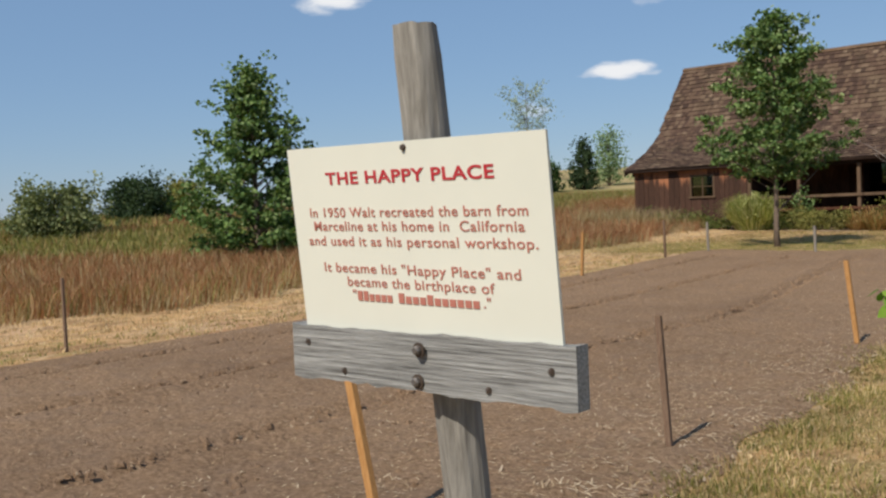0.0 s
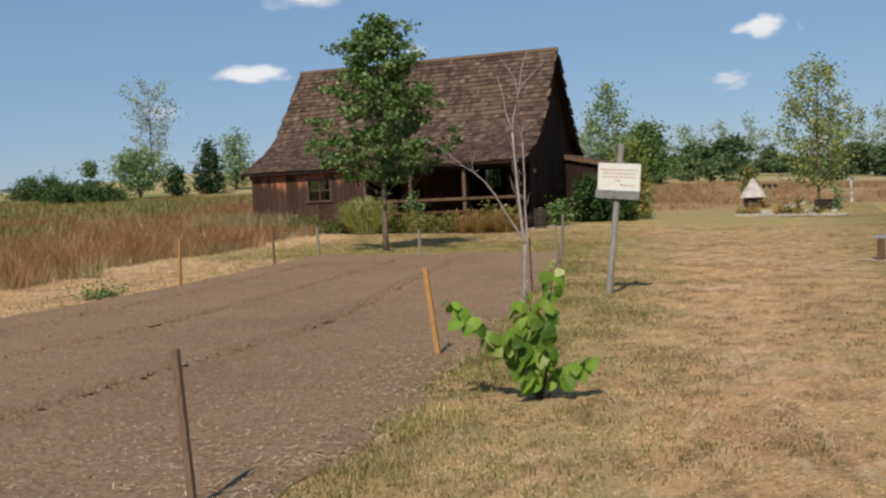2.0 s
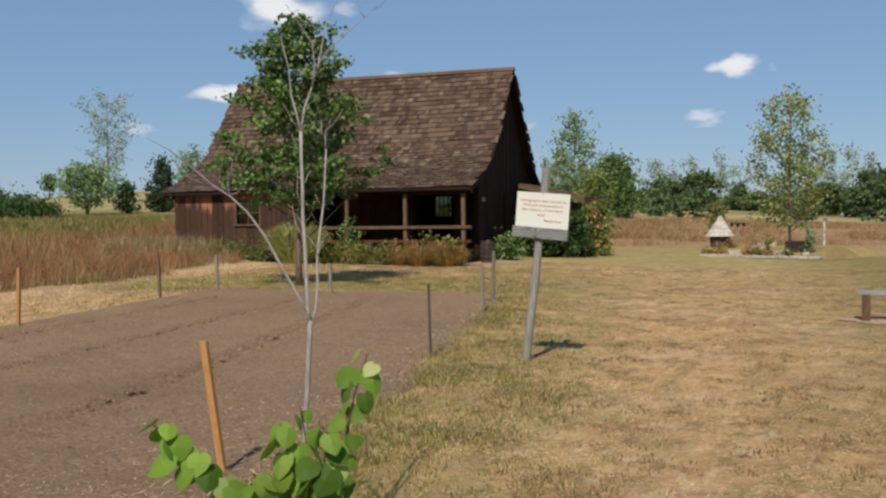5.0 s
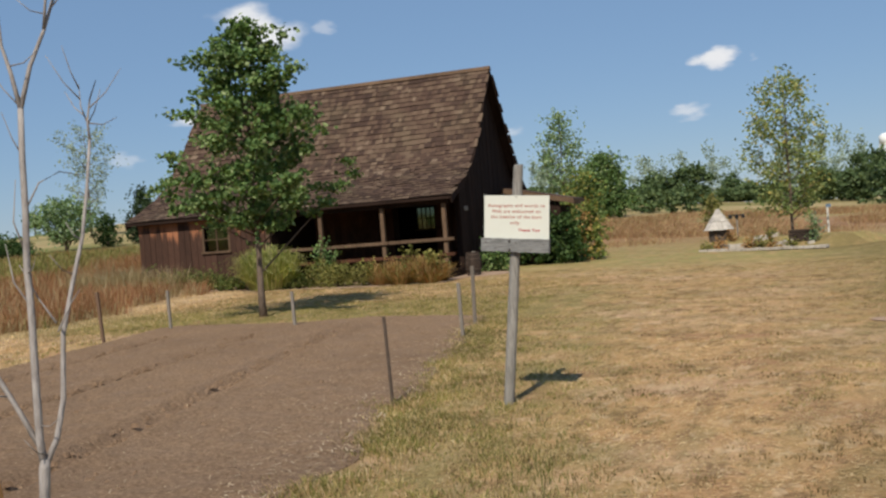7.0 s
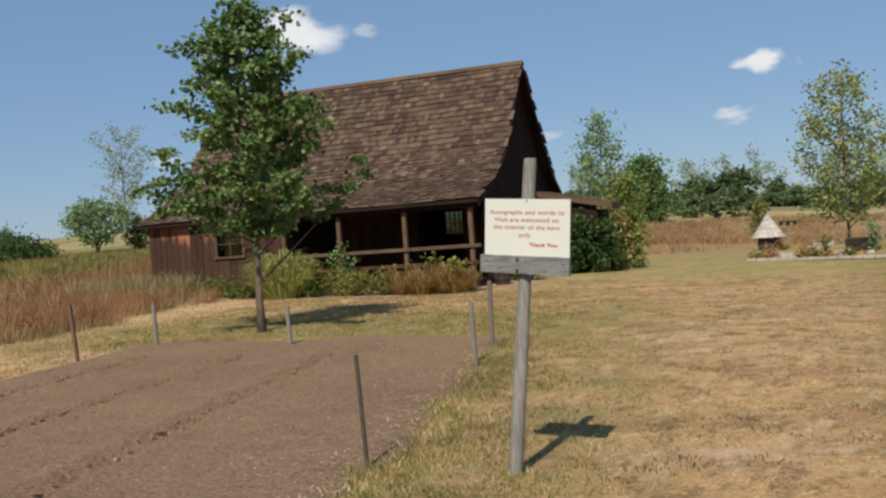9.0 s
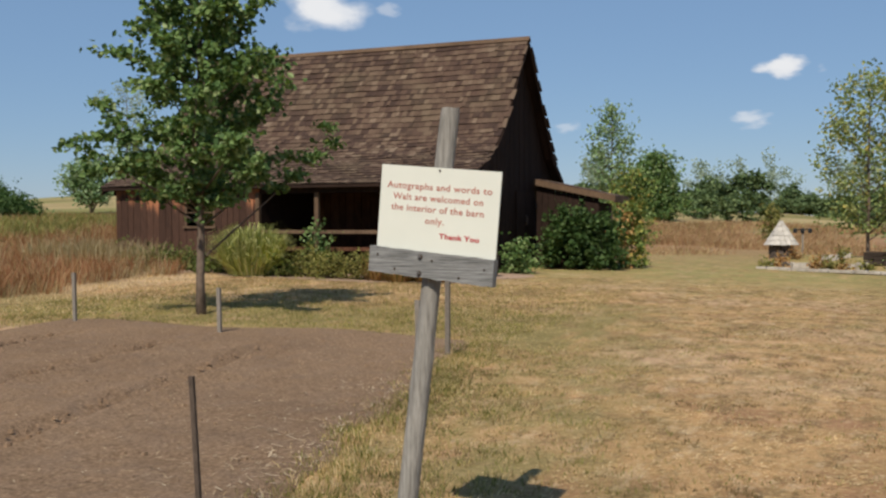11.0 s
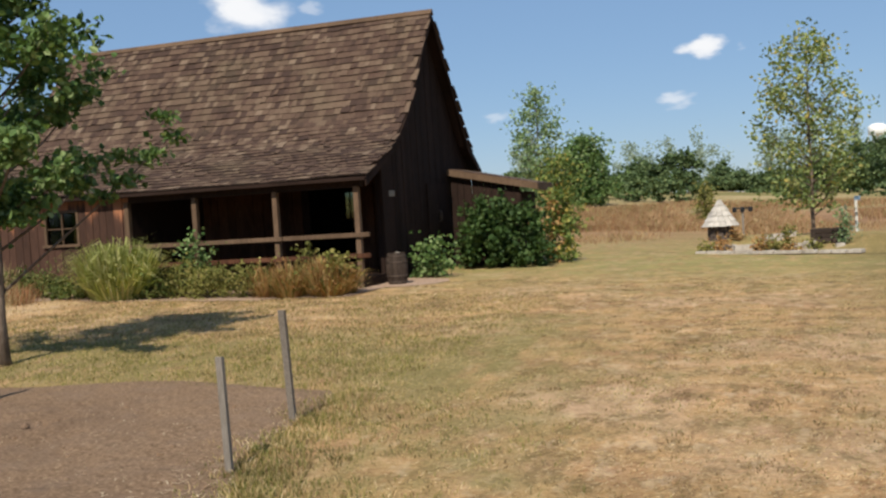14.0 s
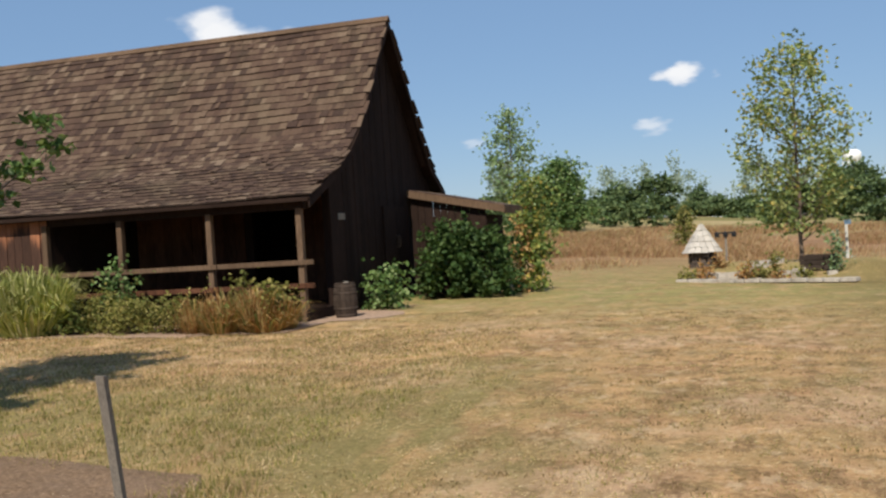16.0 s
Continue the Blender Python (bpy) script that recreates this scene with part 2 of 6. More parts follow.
def make_barn_board():
    """Old red-brown boards, washed dark and grey where rain reaches below the eave."""
    m = Mat("old_barn_board", 0.88)
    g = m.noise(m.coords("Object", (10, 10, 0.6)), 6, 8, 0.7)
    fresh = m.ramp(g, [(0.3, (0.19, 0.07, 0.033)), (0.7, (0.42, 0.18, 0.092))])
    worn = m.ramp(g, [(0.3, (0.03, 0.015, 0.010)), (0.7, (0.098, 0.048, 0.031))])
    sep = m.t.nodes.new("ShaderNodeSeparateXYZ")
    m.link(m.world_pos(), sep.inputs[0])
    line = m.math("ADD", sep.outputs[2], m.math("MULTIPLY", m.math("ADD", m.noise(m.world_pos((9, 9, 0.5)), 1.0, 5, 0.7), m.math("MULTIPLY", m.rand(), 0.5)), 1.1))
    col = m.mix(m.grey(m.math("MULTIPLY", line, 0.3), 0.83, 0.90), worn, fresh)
    col = m.mix(1.0, col, m.ramp(m.rand(), [(0, (0.7,) * 3), (1, (1.15,) * 3)]), "MULTIPLY")
    return m.out(col, g, 0.5, 0.006)


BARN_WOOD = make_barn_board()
OLD_BOARD = wood("old_barn_board", (0.055, 0.026, 0.017), (0.215, 0.095, 0.053), (9, 9, 0.7), 0.5, 0.75, 0.45)
BARN_BEAM = wood("porch_timber", (0.085, 0.053, 0.034), (0.20, 0.13, 0.083), (9, 9, 1), 0.4, 0.4, 0.2)
# near-black old timber, with the shaded gable's darkness put into the colour
BARN_DARK = wood("dark_and_shaded_timber", (0.016, 0.010, 0.008), (0.046, 0.027, 0.02), (8, 8, 1), 0.4, 0.5, 0.2)
BARREL_WOOD = wood("barrel_wood", (0.032, 0.023, 0.018), (0.09, 0.066, 0.052), (12, 12, 1), 0.4, 0.4, 0.3)
BENCH_LEG = wood("bench_leg_wood", (0.07, 0.04, 0.025), (0.17, 0.10, 0.065), (9, 9, 1), 0.4, 0.4, 0.2)
SHEET = plain("cream_sign_sheet", (0.63, 0.625, 0.545), 0.4, 0, 0.03, 5, 0.02)
INK_RED = plain("red_sign_ink", (0.40, 0.03, 0.04), 0.5, 0, 0.05)
INK_BROWN = plain("faded_red_ink", (0.40, 0.15, 0.115), 0.5, 0, 0.05)
IRON = plain("rusty_iron", (0.10, 0.075, 0.06), 0.55, 0.6, 0.3, 30)
IRON_LIGHT = plain("worn_steel", (0.15, 0.135, 0.125), 0.5, 0.6, 0.2, 30)
STONE_DARK = plain("dark_field_stone", (0.10, 0.075, 0.06), 0.9, 0, 0.3, 7, 0.5)
STONE = plain("pale_limestone", (0.37, 0.325, 0.27), 0.9, 0, 0.3, 7, 0.5)
MULCH = plain("bare_mulch", (0.36, 0.245, 0.17), 0.95, 0, 0.4, 12, 0.8)
WHITE_PAINT = plain("white_paint", (0.78, 0.78, 0.76), 0.5, 0, 0.06)
BLUE_PAINT = plain("blue_paint", (0.13, 0.20, 0.29), 0.5, 0, 0.06)
BLACK_PAINT = plain("black_paint", (0.02, 0.02, 0.022), 0.5, 0, 0.1)


def make_shingle():
    m = Mat("cedar_shingle", 0.9)
    v = m.coords("Object", (9, 1.6, 9))
    g = m.noise(v, 7, 7, 0.7)
    base = m.ramp(m.rand(), [(0.0, (0.046, 0.027, 0.02)), (0.4, (0.082, 0.049, 0.034)), (0.75, (0.115, 0.074, 0.05)), (0.95, (0.14, 0.095, 0.064)), (1.0, (0.185, 0.132, 0.092))])
    col = m.mix(0.95, base, m.ramp(g, [(0.3, (0.45, 0.43, 0.42)), (0.75, (1.5, 1.48, 1.45))]), "MULTIPLY")
    moss = m.grey(m.noise(m.world_pos(), 0.8, 5), 0.5, 0.72)
    col = m.mix(m.math("MULTIPLY", moss, 0.4), col, m.mix(0.6, col, (0.10, 0.085, 0.045)))
    return m.out(col, g, 0.5, 0.008)


SHINGLE = make_shingle()
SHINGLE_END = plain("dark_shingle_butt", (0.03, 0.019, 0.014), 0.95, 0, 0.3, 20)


def make_glass():
    m = Mat("window_glass", 0.05)
    m.b.inputs["Base Color"].default_value = (0.09, 0.11, 0.075, 1)
    m.b.inputs["Transmission Weight"].default_value = 1.0
    m.b.inputs["IOR"].default_value = 1.5
    return m.m


GLASS = make_glass()


def make_cloud(seed, thin):
    m = bpy.data.materials.new("cloud")
    m.use_nodes = True
    t = m.node_tree
    t.nodes.remove(t.nodes["Principled BSDF"])
    tc, em, tr, mx = (t.nodes.new("ShaderNode" + k) for k in ("TexCoord", "Emission", "BsdfTransparent", "MixShader"))
    mp = t.nodes.new("ShaderNodeMapping")
    mp.inputs["Location"].default_value = (seed * 3.1, seed * 1.7, 0)
    n = t.nodes.new("ShaderNodeTexNoise")
    n.inputs["Scale"].default_value, n.inputs["Detail"].default_value, n.inputs["Roughness"].default_value = 1.1, 4, 0.45
    ln = t.nodes.new("ShaderNodeVectorMath")
    ln.operation = "LENGTH"
    t.links.new(tc.outputs["Object"], mp.inputs[0])
    t.links.new(mp.outputs[0], n.inputs["Vector"])
    t.links.new(tc.outputs["Object"], ln.inputs[0])
    a = t.nodes.new("ShaderNodeMath")
    a.operation = "SUBTRACT"
    b = t.nodes.new("ShaderNodeMath")
    b.operation, b.inputs[1].default_value = "MULTIPLY", 0.56
    t.links.new(n.outputs[0], a.inputs[0])
    t.links.new(ln.outputs["Value"], b.inputs[0])
    t.links.new(b.outputs[0], a.inputs[1])
    r = t.nodes.new("ShaderNodeValToRGB")
    r.color_ramp.elements[0].position, r.color_ramp.elements[1].position = 0.04, 0.27
    r.color_ramp.elements[1].color = (thin, thin, thin, 1)
    t.links.new(a.outputs[0], r.inputs[0])
    c = t.nodes.new("ShaderNodeValToRGB")
    c.color_ramp.elements[0].position, c.color_ramp.elements[1].position = 0.05, 0.4
    c.color_ramp.elements[0].color, c.color_ramp.elements[1].color = (0.62, 0.68, 0.78, 1), (0.86, 0.87, 0.89, 1)
    t.links.new(a.outputs[0], c.inputs[0])
    t.links.new(c.outputs[0], em.inputs[0])
    t.links.new(r.outputs[0], mx.inputs[0])
    t.links.new(tr.outputs[0], mx.inputs[1])
    t.links.new(em.outputs[0], mx.inputs[2])
    t.links.new(mx.outputs[0], t.nodes["Material Output"].inputs[0])
    return m


# ---- mesh helpers ----
class Build:
    """Collects vertices and faces of one mesh."""

    def __init__(self):
        self.v, self.f = [], []

    def hexa(self, pts):
        o = len(self.v)
        self.v += [tuple(p) for p in pts]
        self.f += [tuple(o + i for i in q) for q in ((0, 3, 2, 1), (4, 5, 6, 7), (0, 1, 5, 4), (1, 2, 6, 5), (2, 3, 7, 6), (3, 0, 4, 7))]
        return self

    def box(self, x0, x1, y0, y1, z0, z1, m=None):
        pts = [(x0, y0, z0), (x1, y0, z0), (x1, y1, z0), (x0, y1, z0), (x0, y0, z1), (x1, y0, z1), (x1, y1, z1), (x0, y1, z1)]
        return self.hexa([m @ Vector(p) for p in pts] if m else pts)

    def tube(self, path, radii, n=8, cap=True):
        path = [Vector(p) for p in path]
        o = len(self.v)
        for i, p in enumerate(path):
            d = (path[min(i + 1, len(path) - 1)] - path[max(i - 1, 0)]).normalized()
            a = d.orthogonal().normalized()
            if abs(d.z) > 0.5:
                a = (Vector((1, 0, 0)) - d * d.x).normalized()
            b = d.cross(a)
            for k in range(n):
                w = 2 * math.pi * k / n
                self.v.append(tuple(p + radii[i] * (math.cos(w) * a + math.sin(w) * b)))
        for i in range(len(path) - 1):
            for k in range(n):
                k2 = (k + 1) % n
                self.f.append((o + i * n + k, o + i * n + k2, o + (i + 1) * n + k2, o + (i + 1) * n + k))
        if cap:
            self.f.append(tuple(o + k for k in reversed(range(n))))
            e = o + (len(path) - 1) * n
            self.f.append(tuple(e + k for k in range(n)))
        return self

    def tri(self, a, b, c):
        o = len(self.v)
        self.v += [tuple(a), tuple(b), tuple(c)]
        self.f.append((o, o + 1, o + 2))

    def quad(self, a, b, c, d):
        o = len(self.v)
        self.v += [tuple(a), tuple(b), tuple(c), tuple(d)]
        self.f.append((o, o + 1, o + 2, o + 3))

    def mesh(self, name, bevel=0.0, smooth=False):
        me = bpy.data.meshes.new(name)
        me.from_pydata(self.v, [], self.f)
        if bevel:
            bm = bmesh.new()
            bm.from_mesh(me)
            bmesh.ops.bevel(bm, geom=list(bm.edges), offset=bevel, segments=2, affect="EDGES", profile=0.6, clamp_overlap=True)
            bm.to_mesh(me)
            bm.free()
        if smooth:
            me.polygons.foreach_set("use_smooth", [True] * len(me.polygons))
        me.update()
        return me


def part(name, build, material, parent=None, label="", bevel=0.0, smooth=False, at=None):
    me = build.mesh(name, bevel, smooth) if isinstance(build, Build) else build
    if material and not me.materials:
        me.materials.append(material)
    ob = new(name, me)
    if parent:
        ob.parent = parent
    if at is not None:
        ob.matrix_basis = at
    if label:
        ob["label"] = label
    return ob


def thing(name, place, label, category, group="", kind="", rz=0.0):
    ob = new(name)
    ob.empty_display_size = 0.2
    ob.matrix_basis = pose(*place, 0, 0, rz)
    return tagged(ob, label, category, group, kind)


def smooth01(t):
    t = min(1.0, max(0.0, t))
    return t * t * (3 - 2 * t)


def height(x, y):
    """The lie of the land: level by the bed, rising gently to the barn and to the far fields."""
    h = 0.15 * smooth01((y - 14) / 9) * smooth01((1 - x) / 7) + 0.16 * smooth01((y - 20) / 10) * smooth01((-9 - x) / 8)
    dx, dy = x - 0.5, y - 6
    r, az = math.hypot(dx, dy), math.degrees(math.atan2(dy, dx))
    if r > 25:
        az = az % 360
        west = smooth01((az - 104) / 12) * smooth01((185 - az) / 25)
        north = smooth01((az - 70) / 30) * smooth01((180 - az) / 40)
        h += west * 1.15 * smooth01((r - 25) / 30) + north * (1.1 * smooth01((r - 50) / 70) + 1.2 * smooth01((r - 48) / 62) * smooth01((120 - az) / 12))
        h += 5.5 * smooth01((r - 70) / 150) * smooth01(1 - abs(az - 124) / 22)
    return h


def floor_at(x, y, lift=0.0):
    return (x, y, height(x, y) + lift)

# ---- ground ----
def axis(lo, hi, fine_lo, fine_hi, fine, coarse):
    vals, x = [], fine_lo
    while x < fine_hi:
        vals.append(x)
        x += fine
    step = fine
    x = fine_hi
    while x < hi:
        vals.append(x)
        step = min(coarse, step * 1.35)
        x += step
    vals.append(hi)
    step, x = fine, fine_lo
    while x > lo:
        step = min(coarse, step * 1.35)
        x -= step
        vals.append(max(x, lo))
    return sorted(set(vals))


def bed_west(y):
    return -8.95 - 0.052 * (y - 4)


def bed_east(y):
    d = max(0.0, y - 4.2)
    return -1.12 - 0.1 * d - 0.0037 * d * d + 0.07 * math.sin(y * 2.3) + 0.05 * math.sin(y * 5.1)


BED_S, BED_N = 0.6, 20.5
gx, gy = axis(-3200, 3200, -34, 14, 0.25, 260), axis(-900, 3400, -6, 52, 0.25, 260)
g = Build()
for y in gy:
    for x in gx:
        z = height(x, y)
        if -34 <= x <= 14 and -6 <= y <= 52:
            z += 0.008 * noise.noise((x * 1.1, y * 1.1, 0.3))
            if bed_west(y) + 0.5 < x < bed_east(y) - 0.5 and BED_S + 0.5 < y < BED_N - 0.7:
                z -= 0.1
        g.v.append((x, y, z))
n = len(gx)
for j in range(len(gy) - 1):
    for i in range(n - 1):
        g.f.append((j * n + i, j * n + i + 1, (j + 1) * n + i + 1, (j + 1) * n + i))
ground = part("ground", g, GROUND, smooth=True)
tagged(ground, "dry straw-coloured mown lawn with greener patches", "ground", kind="structure")

# the tilled bed
def furrow(c, y):
    """Where an old wheel track runs along the bed."""
    return c - (0.17 if c > -5 else 0.07) * max(0.0, y - 9.5) + 0.07 * math.sin(y * 0.7)


s = Build()
cols, rows_ = 110, 210
for j in range(rows_ + 1):
    y = BED_S + (BED_N - BED_S) * j / rows_
    for i in range(cols + 1):
        u = i / cols
        yy = y + 0.16 * math.sin(u * 11) * (j / rows_)
        x = bed_west(yy) + (bed_east(yy) - bed_west(yy)) * u
        rim = min(1.0, 28 * min(u, 1 - u, (j / rows_) * 2.4, (1 - j / rows_) * 2.4))
        z = height(x, yy) + 0.008 + 0.03 * rim + (0.12 + 0.88 * rim) * (0.022 * noise.noise((x * 1.9, yy * 1.9, 1)) + 0.016 * noise.noise((x * 7, yy * 7, 4)) + 0.012 * noise.noise((x * 17, yy * 17, 8)))
        fade = smooth01((BED_N - 0.9 - yy) / 1.2)
        for c, w in ((-3.95, 0.22), (-6.15, 0.2), (-7.9, 0.25)):
            d = x - furrow(c, yy)
            z += fade * -0.06 * math.exp(-(d / 0.13) ** 2) + fade * 0.035 * math.exp(-((abs(d) - w) / 0.1) ** 2)
        s.v.append((x, yy, z))
for j in range(rows_):
    for i in range(cols):
        a = j * (cols + 1) + i
        s.f.append((a, a + 1, a + cols + 2, a + cols + 1))
bed = part("garden_bed", s, SOIL, smooth=True)
tagged(bed, "freshly tilled brown soil of an empty garden bed", "soil", kind="structure")


def lump(b, c, r, rng):
    """A rough clod."""
    o = len(b.v)
    top = [(math.cos(a) * r * rng.uniform(0.7, 1.2), math.sin(a) * r * rng.uniform(0.7, 1.2)) for a in (0.2, 1.4, 2.7, 3.9, 5.2)]
    for dx, dy in top:
        b.v.append((c[0] + dx, c[1] + dy, c[2] - 0.3 * r))
    for dx, dy in top:
        b.v.append((c[0] + dx * 0.6, c[1] + dy * 0.6, c[2] + r * rng.uniform(0.3, 0.75)))
    for k in range(5):
        k2 = (k + 1) % 5
        b.f.append((o + k, o + k2, o + 5 + k2, o + 5 + k))
    b.f.append(tuple(o + 5 + k for k in range(5)))


rng = random.Random(5)
b = Build()
for k in range(5200):
    y = rng.uniform(1.0, 19.6) if k % 3 else rng.uniform(1.5, 9)
    x = rng.uniform(bed_west(y) + 0.1, bed_east(y) - 0.02)
    if k % 4 == 0:
        c = rng.choice((-3.95, -6.15, -7.9))
        x = min(bed_east(y) - 0.1, furrow(c, y) + rng.choice((-0.2, 0.2)) + rng.gauss(0, 0.08))
    lump(b, (x, y, height(x, y) + 0.03), abs(rng.gauss(0, 0.011)) + 0.006, rng)
for k in range(1500):
    y = rng.uniform(1.5, 19.0)
    c = rng.choice((-3.95, -6.15, -6.15, -7.9))
    x = furrow(c, y) + rng.choice((-0.15, 0.15)) + rng.gauss(0, 0.05)
    if x < bed_east(y) - 0.3:
        lump(b, (x, y, height(x, y) + 0.035), abs(rng.gauss(0, 0.014)) + 0.014, rng)
tagged(part("soil_clods", b, SOIL), "crumbled clods of brown soil over the bed", "soil", kind="stuff")

STRAW = leaf("dry_straw", [(0, (0.34, 0.24, 0.14)), (0.6, (0.52, 0.40, 0.26)), (1, (0.70, 0.58, 0.42))], 0.8, 0.15)
b = Build()
for k in range(11000):
    y = rng.uniform(1.0, 19.8) if k % 2 else rng.uniform(1.5, 8)
    lo, hi = bed_west(y), bed_east(y)
    x = hi - abs(rng.gauss(0, 1.3)) + 0.1 if k % 5 < 2 else rng.uniform(lo, hi)
    a, ln = rng.uniform(0, math.pi), rng.uniform(0.005, 0.022)
    z = height(x, y) + 0.05
    d, w = Vector((math.cos(a), math.sin(a), rng.uniform(-0.3, 0.3))) * ln, Vector((-math.sin(a), math.cos(a), 0)) * 0.0026
    c = Vector((x, y, z))
    b.quad(c - d - w, c + d - w, c + d + w, c - d + w)
for k in range(1300):
    y = rng.uniform(1.2, 19.5)
    c = Vector((bed_east(y) - abs(rng.gauss(0, 0.5)), y, height(-2, y) + 0.052))
    a, ln = rng.uniform(0, math.pi), rng.uniform(0.02, 0.045)
    d, w = Vector((math.cos(a), math.sin(a), rng.uniform(-0.2, 0.2))) * ln, Vector((-math.sin(a), math.cos(a), 0)) * 0.003
    b.quad(c - d - w, c + d - w, c + d + w, c - d + w)
tagged(part("straw_bits", b, STRAW), "scattered chopped straw on the tilled soil", "straw", kind="stuff")


# ---- grass ----
def blades(b, x, y, n, tall, spread, width, rng, lean=0.35):
    z = height(x, y)
    for _ in range(n):
        a, r = rng.uniform(0, 6.283), spread * math.sqrt(rng.random())
        px, py = x + r * math.cos(a), y + r * math.sin(a)
        h = tall * rng.uniform(0.55, 1.1)
        l, a2 = h * rng.uniform(0.05, lean), rng.uniform(0, 6.283)
        fx, fy = math.cos(a2) * width / 2, math.sin(a2) * width / 2
        tx, ty = px + l * math.cos(a + 0.6), py + l * math.sin(a + 0.6)
        o = len(b.v)
        b.v += [(px - fx, py - fy, z - 0.01), (px + fx, py + fy, z - 0.01), (px + fx * 0.8 + (tx - px) * 0.35, py + fy * 0.8 + (ty - py) * 0.35, z + h * 0.6), (px - fx * 0.8 + (tx - px) * 0.35, py - fy * 0.8 + (ty - py) * 0.35, z + h * 0.6), (tx, ty, z + h)]
        b.f += [(o, o + 1, o + 2, o + 3), (o + 3, o + 2, o + 4)]


GRASS_BROWN = leaf("dead_lawn_blade", [(0, (0.11, 0.072, 0.032)), (0.5, (0.21, 0.145, 0.065)), (0.85, (0.33, 0.24, 0.115)), (1, (0.47, 0.35, 0.19))], 0.85, 0.2)
GRASS_DRY = leaf("dry_lawn_blade", [(0, (0.34, 0.225, 0.11)), (0.55, (0.55, 0.385, 0.21)), (1, (0.74, 0.58, 0.37))], 0.8, 0.3)
GRASS_GREEN = leaf("lawn_blade", [(0, (0.12, 0.13, 0.03)), (0.5, (0.23, 0.215, 0.06)), (0.8, (0.37, 0.30, 0.115)), (1, (0.52, 0.39, 0.19))], 0.75, 0.3)
GRASS_LUSH = leaf("lush_blade", [(0, (0.095, 0.11, 0.028)), (0.45, (0.19, 0.185, 0.055)), (0.7, (0.36, 0.285, 0.12)), (1, (0.58, 0.44, 0.24))], 0.75, 0.3)
PRAIRIE = leaf("prairie_grass_blade", [(0, (0.17, 0.065, 0.033)), (0.4, (0.29, 0.125, 0.063)), (0.76, (0.37, 0.20, 0.105)), (1, (0.46, 0.33, 0.19))], 0.8, 0.3)
FIELD_RUST = leaf("field_stubble_blade", [(0, (0.27, 0.15, 0.08)), (0.5, (0.38, 0.225, 0.125)), (0.85, (0.48, 0.33, 0.19)), (1, (0.45, 0.40, 0.19))], 0.8, 0.3)
PRAIRIE_GREEN = leaf("meadow_blade", [(0, (0.12, 0.125, 0.035)), (0.6, (0.235, 0.22, 0.07)), (1, (0.41, 0.33, 0.145))], 0.75, 0.3)
PRAIRIE_PALE = leaf("pale_grass_blade", [(0, (0.24, 0.17, 0.08)), (0.6, (0.38, 0.29, 0.16)), (1, (0.50, 0.42, 0.27))], 0.8, 0.3)


def in_bed(x, y):
    return bed_west(y) < x < bed_east(y) and BED_S < y < BED_N


def matted(b, x, y, n, spread, rng):
    """Dead straws lying flat on the lawn."""
    z = height(x, y)
    for _ in range(n):
        px, py, a = x + rng.gauss(0, spread * 0.6), y + rng.gauss(0, spread * 0.6), rng.uniform(0, 6.283)
        ln, w, up = rng.uniform(0.018, 0.05), rng.uniform(0.0016, 0.0032), rng.uniform(0.002, 0.016)
        dx, dy = math.cos(a), math.sin(a)
        o = len(b.v)
        b.v += [(px + dy * w, py - dx * w, z + 0.004), (px - dy * w, py + dx * w, z + 0.006), (px + dx * ln, py + dy * ln, z + up)]
        b.f.append((o, o + 1, o + 2))


rng = random.Random(11)
dry, grn, lush_b, brn = Build(), Build(), Build(), Build()
for k in range(66000):
    y = 1.0 + 31 * rng.random() ** 1.25
    x = rng.uniform(-3.6 - 0.1 * y, 4.5 + 0.3 * y)
    if in_bed(x + rng.uniform(0, 0.35) ** 2 * 1.2, y) or math.hypot(x + 0.59, y - 6.9) < 0.3:
        continue
    e = x - bed_east(y) if y < BED_N else 3
    damp = noise.noise((x * 0.45, y * 0.45, 2)) * 0.5 + 0.5
    lush = noise.noise((x * 1.3, y * 1.3, 9))
    clod = noise.noise((x * 2.3, y * 2.3, 21)) + 0.7 * noise.noise((x * 5.5, y * 5.5, 22)) + 0.35 * noise.noise((x * 0.5, y * 0.5, 23))
    if clod > 0.3:
        blades(brn, x, y, 5, rng.uniform(0.012, 0.034), 0.06, 0.008, rng, 1.8)
        continue
    if e < 2.1 and rng.random() < 0.85 - 0.3 * e and lush > -0.25:
        blades(grn if rng.random() < 0.6 else (brn if rng.random() < 0.45 else dry), x, y, 7, 0.024 + 0.06 * max(0, lush + 0.15), 0.09, 0.006, rng, 1.8)
    elif noise.noise((x * 0.9, y * 1.4, 5)) < -0.1 and k % 3:
        continue
    elif damp > 0.52 and clod > 0.02 and k % 2:
        blades(grn, x, y, 6, 0.028, 0.1, 0.006, rng, 1.8)
        matted(dry, x, y, 5, 0.14, rng)
    else:
        thick = 13 if x < 2.0 + rng.random() else 4
        if y > 15 and clod > -0.25 and rng.random() < 0.6 * smooth01((y - 15) / 6):
            blades(brn if rng.random() < 0.6 else grn, x, y, 4, 0.02, 0.12, 0.007, rng, 1.9)
            thick //= 3
        matted(dry, x, y, thick, 0.16, rng)
for k in range(5200):
    y = 1.2 + 19 * rng.random() ** 1.2
    x = bed_east(y) + rng.gauss(0.1, 0.17)
    if noise.noise((x * 1.1, y * 1.1, 6)) > -0.15:
        blades(grn if rng.random() < 0.65 else dry, x, y, 5, rng.uniform(0.03, 0.085), 0.06, 0.006, rng, 1.1)
